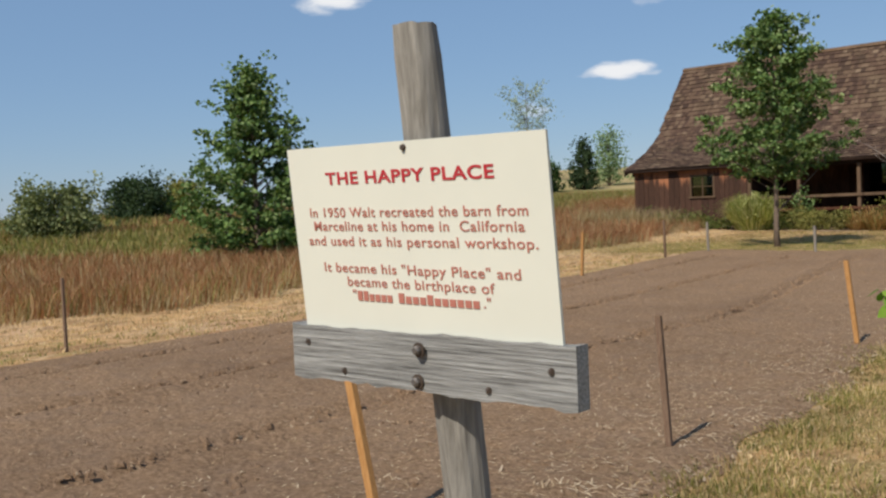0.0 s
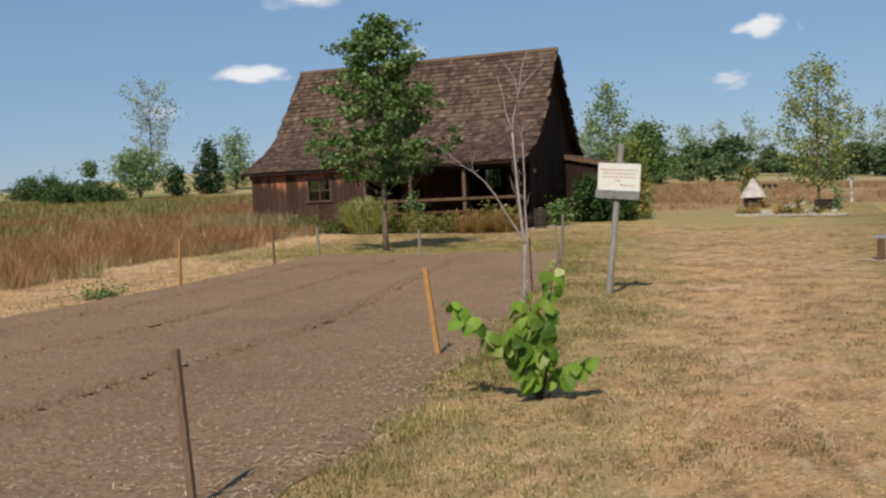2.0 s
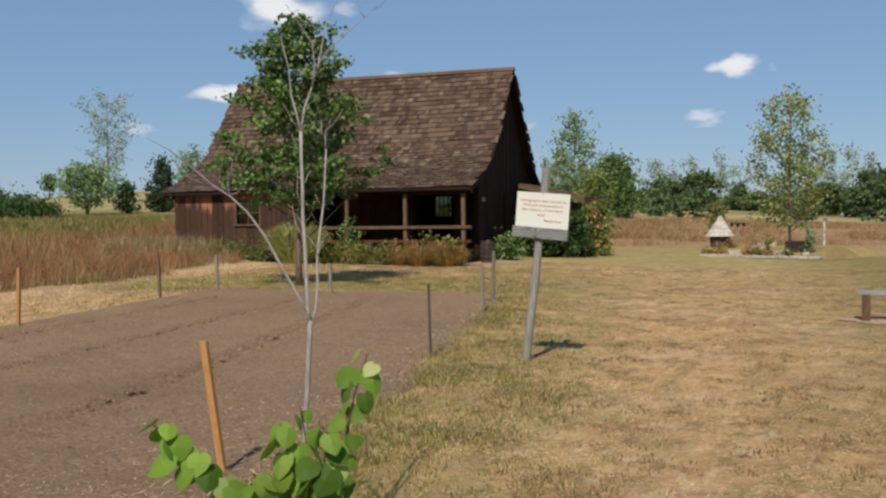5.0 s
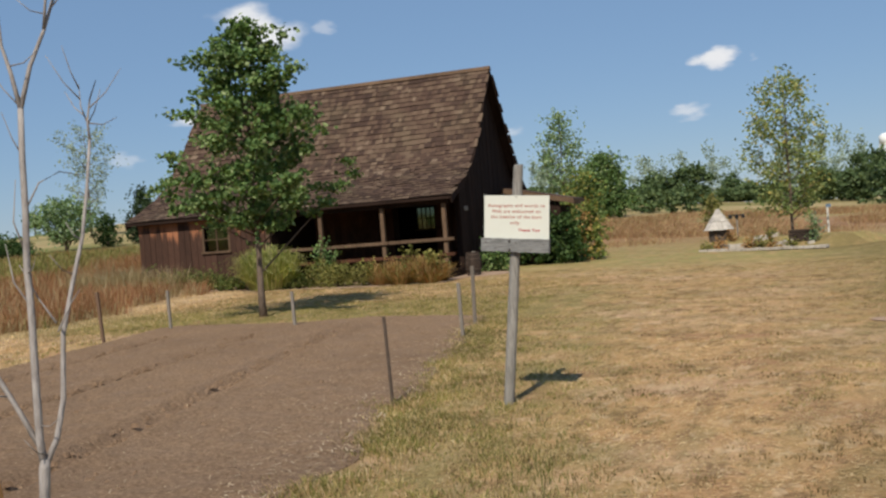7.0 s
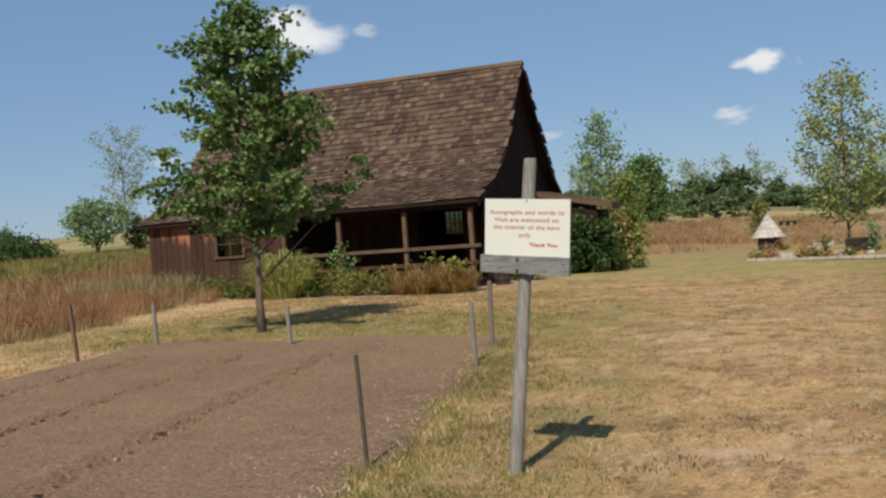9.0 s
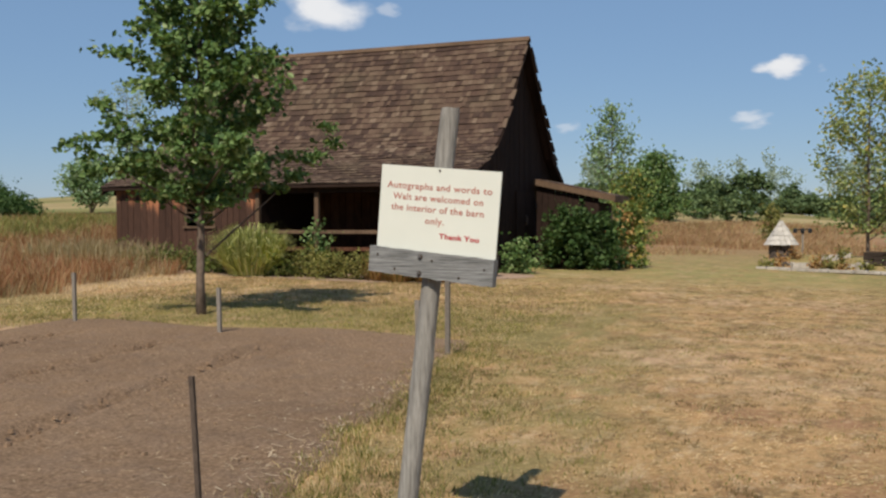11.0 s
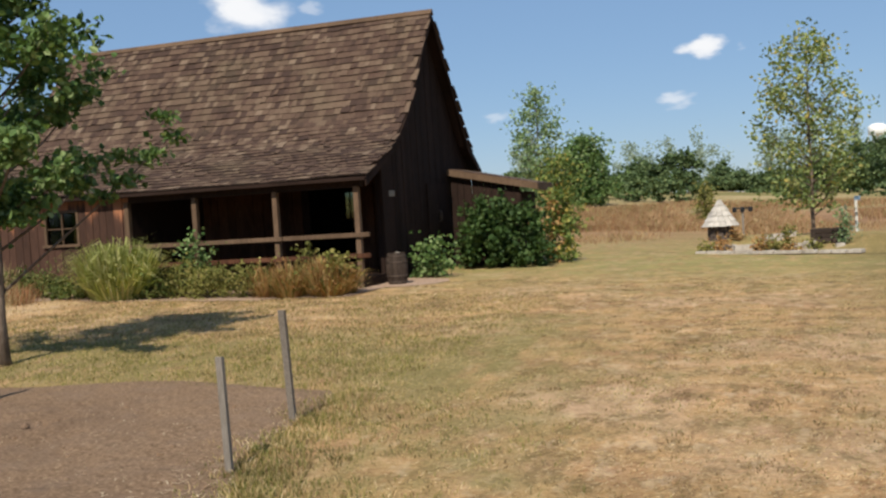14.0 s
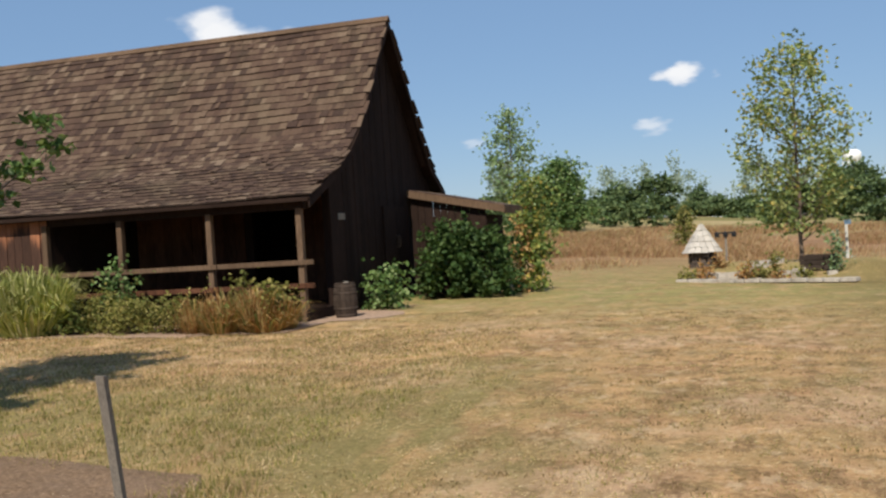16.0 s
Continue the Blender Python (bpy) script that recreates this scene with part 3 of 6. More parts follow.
for k in range(9000):
    y = 1.5 + 18.0 * rng.random() ** 1.15
    e = abs(rng.gauss(0, 0.75)) * (1.0 - 0.5 * smooth01((y - 13) / 5))
    if y > 13 and rng.random() < 0.5:
        continue
    x = bed_east(y) + e
    patch = noise.noise((x * 0.9, y * 0.55, 12)) + 0.3 * noise.noise((x * 2.6, y * 2.6, 1))
    if patch > -0.04 and math.hypot(x + 0.59, y - 6.9) > 0.25:
        blades(lush_b if rng.random() < 0.75 else brn, x, y, 7, 0.022 + 0.075 * min(0.6, patch + 0.15), 0.085, 0.0065, rng, 1.6)
for k in range(7000):
    x, y = rng.uniform(-12, -3.2), rng.uniform(19.9, 29)
    if in_bed(x, y + rng.uniform(0, 0.2)):
        continue
    damp = noise.noise((x * 0.45, y * 0.45, 2)) * 0.5 + 0.5
    blades(grn if rng.random() < (0.85 if y < 23.5 else 0.35) else (brn if rng.random() < 0.4 else dry), x, y, 7, 0.025 + 0.04 * damp, 0.13, 0.007, rng, 1.6)
for k in range(5000):
    y = rng.uniform(2, 30)
    x = bed_west(y) - rng.uniform(0, 4.2)
    blades(grn if bed_west(y) - x < 1.2 and rng.random() < 0.5 else dry, x, y, 4, 0.05, 0.12, 0.012, rng, 0.9)
for k in range(60):
    matted(dry, -0.6 + rng.gauss(0, 0.2), 6.75 + rng.gauss(0, 0.16), 10, 0.1, rng)
tagged(part("brown_grass", brn, GRASS_BROWN), "dead brown grass in small tufts over the lawn", "grass", kind="stuff")
tagged(part("dry_grass", dry, GRASS_DRY), "short dry straw-coloured lawn grass", "grass", kind="stuff")
tagged(part("lush_grass", lush_b, GRASS_LUSH), "longer green grass in tufts along the bed", "grass", kind="stuff")
tagged(part("green_grass", grn, GRASS_GREEN), "short patchy green lawn grass beside the bed", "grass", kind="stuff")


def meadow_edge(y):
    """Where the uncut prairie grass begins, west of the bed."""
    return -13.3 - 0.045 * (y - 14) + 0.5 * math.sin(y * 0.9) + 0.25 * math.sin(y * 2.7) - (1.2 * smooth01((y - 27) / 3))


red, mg, pale = Build(), Build(), Build()
for k in range(26000):
    y = rng.uniform(-4, 62)
    depth = 46 * rng.random() ** 1.9
    x = meadow_edge(min(y, 40)) - depth
    if -18.6 < x < -4 and 30.2 < y < 40:
        continue
    f = 1 + depth / 16
    tone = noise.noise((x * 0.11, y * 0.11, 7)) + 0.25 * noise.noise((x * 0.6, y * 0.6, 3))
    if depth < 1.2 and rng.random() < 0.5:
        blades(pale, x, y, 7, 0.28, 0.25, 0.012, rng, 1.0)
    elif depth > 24 - 14 * smooth01((y - 8) / 14) and tone > -0.35 and rng.random() < 0.88:
        blades(mg, x, y, 7, 0.42, 0.32 * f, 0.02 * f, rng, 0.8)
    elif tone > 0.3 and rng.random() < 0.25:
        blades(mg, x, y, 7, 0.45, 0.3, 0.015, rng, 0.8)
    elif rng.random() < 0.07:
        blades(pale, x, y, 6, 0.66, 0.3 * f, 0.012 * f, rng, 0.8)
    else:
        blades(red, x, y, 8, 0.5 + 0.12 * tone, 0.3 * f, 0.011 * f, rng, 0.9)
field = Build()
for k in range(30000):
    y = 44 + 42 * rng.random() ** 1.4
    x = rng.uniform(-26, 30)
    edge = 46.5 + 1.6 * math.sin(x * 0.35) + 1.2 * noise.noise((x * 0.7, y * 0.3, 2)) + 3 * smooth01((-4 - x) / 5) + 4 * smooth01((x - 6) / 12)
    if y < edge or (3.4 < x - 0.02 * y < 10 and y < 62):
        continue
    f = 1.5 + (y - 45) / 30
    if rng.random() > (y - edge + 1.5) / 12 or noise.noise((x * 0.16, y * 0.1, 4)) < -0.2:
        continue
    blades(field, x, y, 6, 0.08 + 0.32 * smooth01((y - edge) / 10), 0.6 * f, 0.014 * f, rng, 1.3)
for k in range(260):
    a, r = rng.uniform(0, 6.28), rng.uniform(0, 1.4)
    blades(pale, -17.2 + 1.5 * r * math.cos(a), 29.3 + 0.5 * r * math.sin(a), 6, 0.75, 0.2, 0.018, rng, 0.4)
tagged(part("red_prairie_grass", red, PRAIRIE), "tall rust-red prairie grass gone to seed", "grass", kind="stuff")
tagged(part("field_grass", field, FIELD_RUST), "low red-brown stubble of the field past the lawn", "grass", kind="stuff")
tagged(part("green_meadow_grass", mg, PRAIRIE_GREEN), "tall green and yellow meadow growth behind the red grass", "grass", kind="stuff")
tagged(part("pale_prairie_grass", pale, PRAIRIE_PALE), "pale dry grass along the meadow edge", "grass", kind="stuff")


# ---- trees and shrubs ----
LEAF_TREE = leaf("shade_tree_leaf", [(0, (0.05, 0.095, 0.03)), (0.5, (0.11, 0.18, 0.055)), (0.8, (0.18, 0.26, 0.085)), (1, (0.33, 0.39, 0.19))])
LEAF_YELLOW = leaf("turning_leaf", [(0, (0.09, 0.14, 0.035)), (0.6, (0.17, 0.225, 0.06)), (0.88, (0.29, 0.29, 0.08)), (1, (0.46, 0.34, 0.08))])
LEAF_GARDEN = leaf("paling_leaf", [(0, (0.13, 0.18, 0.06)), (0.6, (0.25, 0.30, 0.11)), (0.88, (0.38, 0.38, 0.15)), (1, (0.5, 0.38, 0.10))])
LEAF_POPLAR = leaf("poplar_leaf", [(0, (0.12, 0.19, 0.085)), (0.6, (0.22, 0.31, 0.145)), (1, (0.37, 0.44, 0.25))])
LEAF_BUSH = leaf("grey_green_bush_leaf", [(0, (0.085, 0.11, 0.045)), (0.6, (0.16, 0.185, 0.08)), (1, (0.27, 0.28, 0.13))])
LEAF_DARK = leaf("dark_shrub_leaf", [(0, (0.028, 0.056, 0.017)), (0.6, (0.06, 0.11, 0.03)), (1, (0.12, 0.175, 0.06))])
LEAF_COVER = leaf("ground_cover_leaf", [(0, (0.055, 0.08, 0.02)), (0.6, (0.125, 0.155, 0.04)), (1, (0.24, 0.23, 0.08))])
LEAF_BRIGHT = leaf("redbud_leaf", [(0, (0.07, 0.14, 0.018)), (0.35, (0.15, 0.26, 0.03)), (0.9, (0.26, 0.38, 0.06)), (1, (0.44, 0.48, 0.2))], 0.5, 0.4)
LEAF_CEDAR = leaf("cedar_needle", [(0, (0.03, 0.055, 0.025)), (0.7, (0.055, 0.085, 0.038)), (1, (0.08, 0.115, 0.05))])
LEAF_OLIVE = leaf("olive_leaf", [(0, (0.11, 0.12, 0.03)), (0.6, (0.22, 0.215, 0.058)), (1, (0.37, 0.31, 0.11))])
# pale grey-green: for the far trees, distance haze is put into this colour
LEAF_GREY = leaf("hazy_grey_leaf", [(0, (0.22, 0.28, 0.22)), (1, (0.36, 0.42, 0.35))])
LEAF_WOODS = leaf("far_wood_leaf", [(0, (0.06, 0.095, 0.042)), (0.6, (0.105, 0.15, 0.062)), (1, (0.175, 0.22, 0.095))])
LEAF_RUST = leaf("withered_leaf", [(0, (0.21, 0.10, 0.037)), (0.45, (0.40, 0.21, 0.08)), (0.8, (0.54, 0.34, 0.155)), (1, (0.28, 0.27, 0.09))], 0.8)
LEAF_BLADE = leaf("fountain_grass_blade", [(0, (0.20, 0.23, 0.06)), (0.6, (0.40, 0.41, 0.14)), (1, (0.66, 0.6, 0.32))], 0.6, 0.4)
BARK = bark("grey_brown_bark", (0.075, 0.052, 0.038), (0.22, 0.165, 0.125))
BARK_PALE = bark("pale_dead_bark", (0.17, 0.145, 0.13), (0.40, 0.36, 0.33))
BARK_DARK = bark("dark_bark", (0.03, 0.022, 0.016), (0.09, 0.065, 0.045))


def add_leaf(b, c, size, rng, up=0.35, rnd=1.0):
    n = Vector((rng.gauss(0, 1), rng.gauss(0, 1), rng.gauss(0, 1) + up * 2)).normalized()
    t = n.orthogonal().normalized()
    t = (Matrix.Rotation(rng.uniform(0, 6.283), 3, n) @ t)
    s = n.cross(t)
    l, w = size * rng.uniform(0.7, 1.25), size * rng.uniform(0.32, 0.48) * rnd
    o = len(b.v)
    fold = n * (w * 0.35)
    for p in (c - t * l * 0.5, c - t * l * 0.1 - s * w + fold, c + t * l * 0.3 - s * w * 0.7 + fold, c + t * l * 0.55, c + t * l * 0.3 + s * w * 0.7 + fold, c - t * l * 0.1 + s * w + fold):
        b.v.append(tuple(p))
    b.f += [(o, o + 3, o + 2, o + 1), (o, o + 5, o + 4, o + 3)]


def tree(name, place, label, tall, stem, profile, n_limb, n_leaf, size, leaf_mat, bark_mat, seed, clump=0.28, base=0.02, squash=0.8, up=0.4, group="", wild=(0.58, 1.12)):
    """A tree: tapered trunk, limbs to points inside the crown's outline, leaves in loose clumps on the limbs.
    profile: (share of the height, radius) pairs."""
    rng = random.Random(seed)
    root = thing(name, place, label, "bush" if "bush" in name or "shrub" in name else "tree", group)

    def radius(f):
        for (f0, r0), (f1, r1) in zip(profile, profile[1:]):
            if f0 <= f <= f1:
                return r0 + (r1 - r0) * (f - f0) / (f1 - f0)
        return 0.0

    lo = profile[0][0]
    wood_b, crown = Build(), Build()
    if stem:
        pts = [Vector((0.03 * tall * 0.1 * math.sin(i * 1.7 + seed), 0.02 * tall * 0.1 * math.cos(i * 2.1 + seed), tall * i / 10 - (0.08 if i == 0 else 0))) for i in range(10)]
        wood_b.tube(pts, [stem * (1.25 if i == 0 else 1 - 0.088 * i) for i in range(10)], 9)
    for k in range(n_limb):
        f = lo + (0.99 - lo) * ((k + rng.random()) / n_limb)
        r = radius(f) * rng.uniform(*wild)
        a = k * 2.399 + rng.uniform(-0.5, 0.5)
        tip = Vector((r * math.cos(a), r * math.sin(a), tall * f))
        z0 = max(tall * base, min(tall * (f - 0.02), tip.z - r * rng.uniform(0.35, 1.0)))
        start = Vector((0, 0, z0))
        midp = start.lerp(tip, 0.5) + Vector((rng.gauss(0, 0.06), rng.gauss(0, 0.06), -0.02)) * max(r, 0.3)
        wr = max(0.006, (stem or 0.03) * 0.42 * (1 - f * 0.6))
        wood_b.tube([start, midp, tip], [wr, wr * 0.65, wr * 0.25], 5)
        share = max(3, int(n_leaf / n_limb * (0.45 + 0.85 * r / max(0.2, max(q for _, q in profile)))))
        knots = [start.lerp(tip, u) if u > 0.6 else midp.lerp(tip, u) for u in (0.45, 0.7, 0.88, 1.0)]
        knots += [q + Vector((rng.gauss(0, 1), rng.gauss(0, 1), rng.gauss(0, 0.7))) * clump * 1.3 for q in knots[1:]]
        for _ in range(share):
            q = rng.choice(knots)
            c = q + Vector((rng.gauss(0, 1), rng.gauss(0, 1), rng.gauss(0, 1) * squash)) * clump * 0.62
            if c.z > 0.03:
                add_leaf(crown, c, size, rng, up)
    part("trunk", wood_b, bark_mat, root, smooth=True)
    part("crown", crown, leaf_mat, root)
    return root


BIG = [(0.31, 0.3), (0.36, 0.75), (0.41, 1.3), (0.47, 1.9), (0.52, 1.6), (0.58, 1.4), (0.66, 1.25), (0.745, 1.2), (0.84, 0.95), (0.93, 0.42), (1.0, 0.15)]
tree("shade_tree", floor_at(-8.35, 21.65), "young leafy green shade tree standing in the lawn before the barn", 5.5, 0.068, BIG, 66, 14500, 0.098, LEAF_TREE, BARK, 3, 0.165, squash=0.5, wild=(0.4, 1.25))
tree("garden_tree", floor_at(1.25, 41.2), "slender sparse tree with turning yellow-green leaves in the stone garden", 5.9, 0.06, [(0.22, 0.5), (0.32, 1.25), (0.5, 1.5), (0.7, 1.45), (0.85, 1.0), (0.95, 0.6), (1, 0.3)], 58, 3900, 0.115, LEAF_GARDEN, BARK, 8, 0.24)
tree("cottonwood", floor_at(-23.4, 18.0), "dense dark green conical tree out in the meadow", 5.9, 0.11, [(0.08, 1.9), (0.2, 2.2), (0.38, 1.8), (0.55, 1.3), (0.75, 0.85), (0.9, 0.5), (1, 0.15)], 90, 12000, 0.15, LEAF_TREE, BARK, 12, 0.24, squash=0.5, wild=(0.45, 1.2))
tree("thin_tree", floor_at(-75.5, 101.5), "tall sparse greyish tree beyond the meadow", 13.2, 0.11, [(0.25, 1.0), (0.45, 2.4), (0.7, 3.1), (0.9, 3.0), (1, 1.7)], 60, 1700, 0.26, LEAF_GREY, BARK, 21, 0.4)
tree("cedar_tree", floor_at(-51.5, 78.2), "dark pointed cedar in the meadow", 4.8, 0.12, [(0.04, 1.25), (0.3, 1.35), (0.6, 0.9), (0.85, 0.45), (1, 0.1)], 70, 3400, 0.22, LEAF_CEDAR, BARK_DARK, 22, 0.24)
tree("meadow_tree", floor_at(-53.5, 70.6), "low spreading green tree in the meadow", 4.2, 0.16, [(0.25, 0.9), (0.45, 1.9), (0.7, 2.2), (0.9, 1.5), (1, 0.7)], 60, 3600, 0.22, LEAF_POPLAR, BARK, 23, 0.36)
tree("meadow_tree", floor_at(-52.6, 74.6), "small green tree beside the cedar", 2.7, 0.07, [(0.1, 0.75), (0.5, 0.85), (1, 0.35)], 30, 1300, 0.2, LEAF_DARK, BARK, 24, 0.3)
tree("poplar_tree", floor_at(-53.6, 85.9), "rounded pale green tree far across the fields", 5.6, 0.13, [(0.1, 1.0), (0.5, 1.35), (0.8, 1.15), (1, 0.5)], 50, 2400, 0.22, LEAF_POPLAR, BARK, 25, 0.5)
tree("poplar_tree", floor_at(-12.95, 72.0), "slim pale poplar behind the barn", 8.2, 0.09, [(0.32, 1.0), (0.45, 1.55), (0.6, 1.45), (0.75, 1.05), (0.9, 0.6), (1, 0.2)], 60, 2600, 0.19, LEAF_POPLAR, BARK, 26, 0.36)
tree("leafy_tree", floor_at(-9.5, 60.0), "yellow-green tree below the poplar", 3.9, 0.08, [(0.05, 0.7), (0.4, 0.95), (0.75, 0.75), (1, 0.3)], 44, 1900, 0.17, LEAF_YELLOW, BARK, 27, 0.34)
tree("leafy_tree", floor_at(-12.7, 86.0), "rounded full green tree behind the barn", 5.2, 0.15, [(0.05, 1.5), (0.4, 1.85), (0.75, 1.5), (1, 0.6)], 80, 5600, 0.24, LEAF_TREE, BARK, 28, 0.5)
tree("leafy_tree", floor_at(-17.8, 63.0), "green tree glimpsed behind the barn roof", 4.6, 0.1, [(0.05, 1.4), (0.5, 1.6), (1, 0.6)], 30, 1300, 0.26, LEAF_TREE, BARK, 29, 0.36)
for q, (az, dist, tall, wide, mat, lab) in enumerate(((156.5, 44, 2.25, 2.1, LEAF_BUSH, "broad olive-green bush in the meadow"), (151.4, 52, 2.2, 1.7, LEAF_CEDAR, "dark rounded bush in the meadow"), (148.9, 56, 1.9, 0.8, LEAF_OLIVE, "small upright bush in the meadow"), (131.5, 60, 1.3, 2.4, LEAF_DARK, "low dark bush in the meadow"), (160.5, 60, 1.3, 1.6, LEAF_DARK, "low dark bush in the meadow"), (133.5, 95, 2.2, 3.4, LEAF_DARK, "low dark bush on the hillside"))):
    x, y = 0.8 + dist * math.cos(radians(az)), 2.0 + dist * math.sin(radians(az))
    tree("bush", floor_at(x, y), lab, tall, 0.05, [(0.03, wide * 0.8), (0.3, wide), (0.7, wide * 0.8), (1, wide * 0.4)], 64, 6500, 0.15, mat, BARK_DARK, 40 + q, 0.33)

tree("bush", floor_at(-2.76, 64.0), "upright green bush in the red-brown field", 2.1, 0.04, [(0.03, 0.5), (0.4, 0.6), (0.75, 0.42), (1, 0.15)], 30, 900, 0.13, LEAF_OLIVE, BARK_DARK, 55, 0.16)
for q, (az, dist, tall) in enumerate(((130.7, 205, 4.2), (128.3, 215, 4.6))):
    x, y = 0.8 + dist * math.cos(radians(az)), 2 + dist * math.sin(radians(az))
    tree("leafy_tree", floor_at(x, y), "small lone tree on the far hilltop", tall, 0.14, [(0.35, 0.6), (0.6, 1.5), (0.85, 1.3), (1, 0.6)], 24, 500, 0.5, LEAF_TREE, BARK, 33 + q, 0.45)

# far woods: one belt of many small clumps
rng = random.Random(77)
woods, hazy = Build(), Build()


def far_tree(b, x, y, tall, wide, n, size, rng):
    z = height(x, y)
    lumps = [(rng.gauss(0, wide * 0.42), rng.gauss(0, wide * 0.42), tall * rng.uniform(0.1, 0.95)) for _ in range(9)]
    for _ in range(n):
        lx, ly, lz = rng.choice(lumps)
        s = 1 - 0.55 * lz / tall
        add_leaf(b, Vector((x + lx * s + rng.gauss(0, wide * 0.17), y + ly * s + rng.gauss(0, wide * 0.17), z + max(0.1, lz + rng.gauss(0, tall * 0.07)))), size, rng, 0.4)


for k in range(120):
    az = rng.uniform(60, 106)
    dist = rng.uniform(96, 125)
    far_tree(woods, 0.5 + dist * math.cos(radians(az)), 10 + dist * math.sin(radians(az)), rng.uniform(1.6, 3.8) * (1.55 if az < 86 else 1), rng.uniform(1.8, 3.4), 620, 0.36, rng)
for k in range(46):
    az = rng.uniform(60, 104)
    dist = rng.uniform(78, 92)
    far_tree(woods, 0.5 + dist * math.cos(radians(az)), 10 + dist * math.sin(radians(az)), rng.uniform(1.2, 2.2), rng.uniform(1.2, 2.2), 300, 0.3, rng)
# the tallest, farthest trees; their haze is only the pale leaf colour
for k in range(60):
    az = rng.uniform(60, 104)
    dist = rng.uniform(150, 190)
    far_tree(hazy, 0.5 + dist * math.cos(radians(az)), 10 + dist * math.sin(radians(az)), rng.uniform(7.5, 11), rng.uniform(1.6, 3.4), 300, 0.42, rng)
for k in range(16):
    az, dist = rng.uniform(118, 160), rng.uniform(200, 300)
    far_tree(woods, dist * math.cos(radians(az)), 5 + dist * math.sin(radians(az)), rng.uniform(1.2, 2.6), rng.uniform(2, 4), 50, 0.8, rng)
for k in range(160):
    az = rng.uniform(165, 420)
    dist = rng.uniform(120, 180)
    far_tree(woods, dist * math.cos(radians(az)), dist * math.sin(radians(az)), rng.uniform(3, 7), rng.uniform(4, 8), 60, 1.6, rng)
tagged(part("far_woods", woods, LEAF_WOODS), "belt of dark green trees at the edge of the far field", "trees", kind="stuff")
tagged(part("far_hazy_trees", hazy, LEAF_GREY), "taller trees behind the woods, haze painted into their grey-green leaves", "trees", kind="stuff")

# ---- barn ----
XE, XW = -7.47, -18.0                       # verges
RIDGE, EAVE = (35.52, 6.49), (30.705, 2.425)
RBRK, REAVE = (38.04, 3.417), (39.2, 2.74)
FLARE = [(32.2, 3.071), (32.6, 3.27), (32.97, 3.53), (33.3, 3.81), (33.6, 4.149)]   # the bend of the flared front slope
prof = [EAVE, *FLARE, RIDGE, RBRK, REAVE]
WALL_E, WALL_W, FRONT, BACKWALL, REAR, GABLE_S = -7.78, -17.72, 30.98, 34.0, 38.7, 32.2


def roof_under(y):
    """Height of the underside of the roof."""
    for (y0, z0), (y1, z1) in zip(prof, prof[1:]):
        if y0 <= y <= y1:
            return z0 + (z1 - z0) * (y - y0) / (y1 - y0) - 0.16
    return 2.3


barn = thing("barn", floor_at(-12.7, 34.6), "old dark-brown wooden barn with steep shingled roof and open porch", "barn")
BO = Vector(barn.location)


def bpart(name, build, material, parent=barn, label="", bevel=0.0, at=None):
    """A part of the barn whose coordinates are given in the world."""
    if isinstance(build, Build) and at is None:
        build.v = [tuple(Vector(p) - BO) for p in build.v]
    return part(name, build, material, parent, label, bevel, at=at)


def wall_planks(parent, along, lo, hi, fixed, z0f, z1f, out, wide=0.23, holes=(), seed=1, material=BARN_WOOD):
    """Upright boards on a wall. along: 'x' or 'y'; out: the side the boards face."""
    rng = random.Random(seed)
    a = lo
    while a < hi - 0.02:
        w = min(wide * rng.uniform(0.8, 1.2), hi - a)
        spans = [(z0f(a + w / 2) + rng.uniform(-0.02, 0.03), None)]
        cuts = [(h0, h1) for p, q, h0, h1 in holes if p < a + w - 0.03 and a + 0.03 < q]
        pieces = []
        if cuts:
            pieces = [(spans[0][0], cuts[0][0], cuts[0][0]), (cuts[0][1], z1f(a + 0.006), z1f(a + w - 0.006))]
        else:
            pieces = [(spans[0][0], z1f(a + 0.006), z1f(a + w - 0.006))]
        t0, t1 = 0.002 + rng.uniform(0, 0.006), 0.026 + rng.uniform(0, 0.012)
        for zb, za, zc in pieces:
            if min(za, zc) - zb < 0.05:
                continue
            p, q = a + 0.006, a + w - 0.006
            f0, f1 = fixed + out * t0, fixed + out * t1
            if along == "x":
                pts = [(p, f0, zb), (q, f0, zb), (q, f1, zb), (p, f1, zb), (p, f0, za), (q, f0, zc), (q, f1, zc), (p, f1, za)]
            else:
                pts = [(f0, p, zb), (f0, q, zb), (f1, q, zb), (f1, p, zb), (f0, p, za), (f0, q, zc), (f1, q, zc), (f1, p, za)]
            bpart("plank", Build().hexa(pts), material, parent)
        a += w


def slab(x0, x1, outline):
    """An upright wall of even thickness with the given outline."""
    b, n = Build(), len(outline)
    b.v = [(x0, y, z) for y, z in outline] + [(x1, y, z) for y, z in outline]
    b.f = [tuple(reversed(range(n))), tuple(range(n, 2 * n))] + [(i, (i + 1) % n, n + (i + 1) % n, n + i) for i in range(n)]
    return b


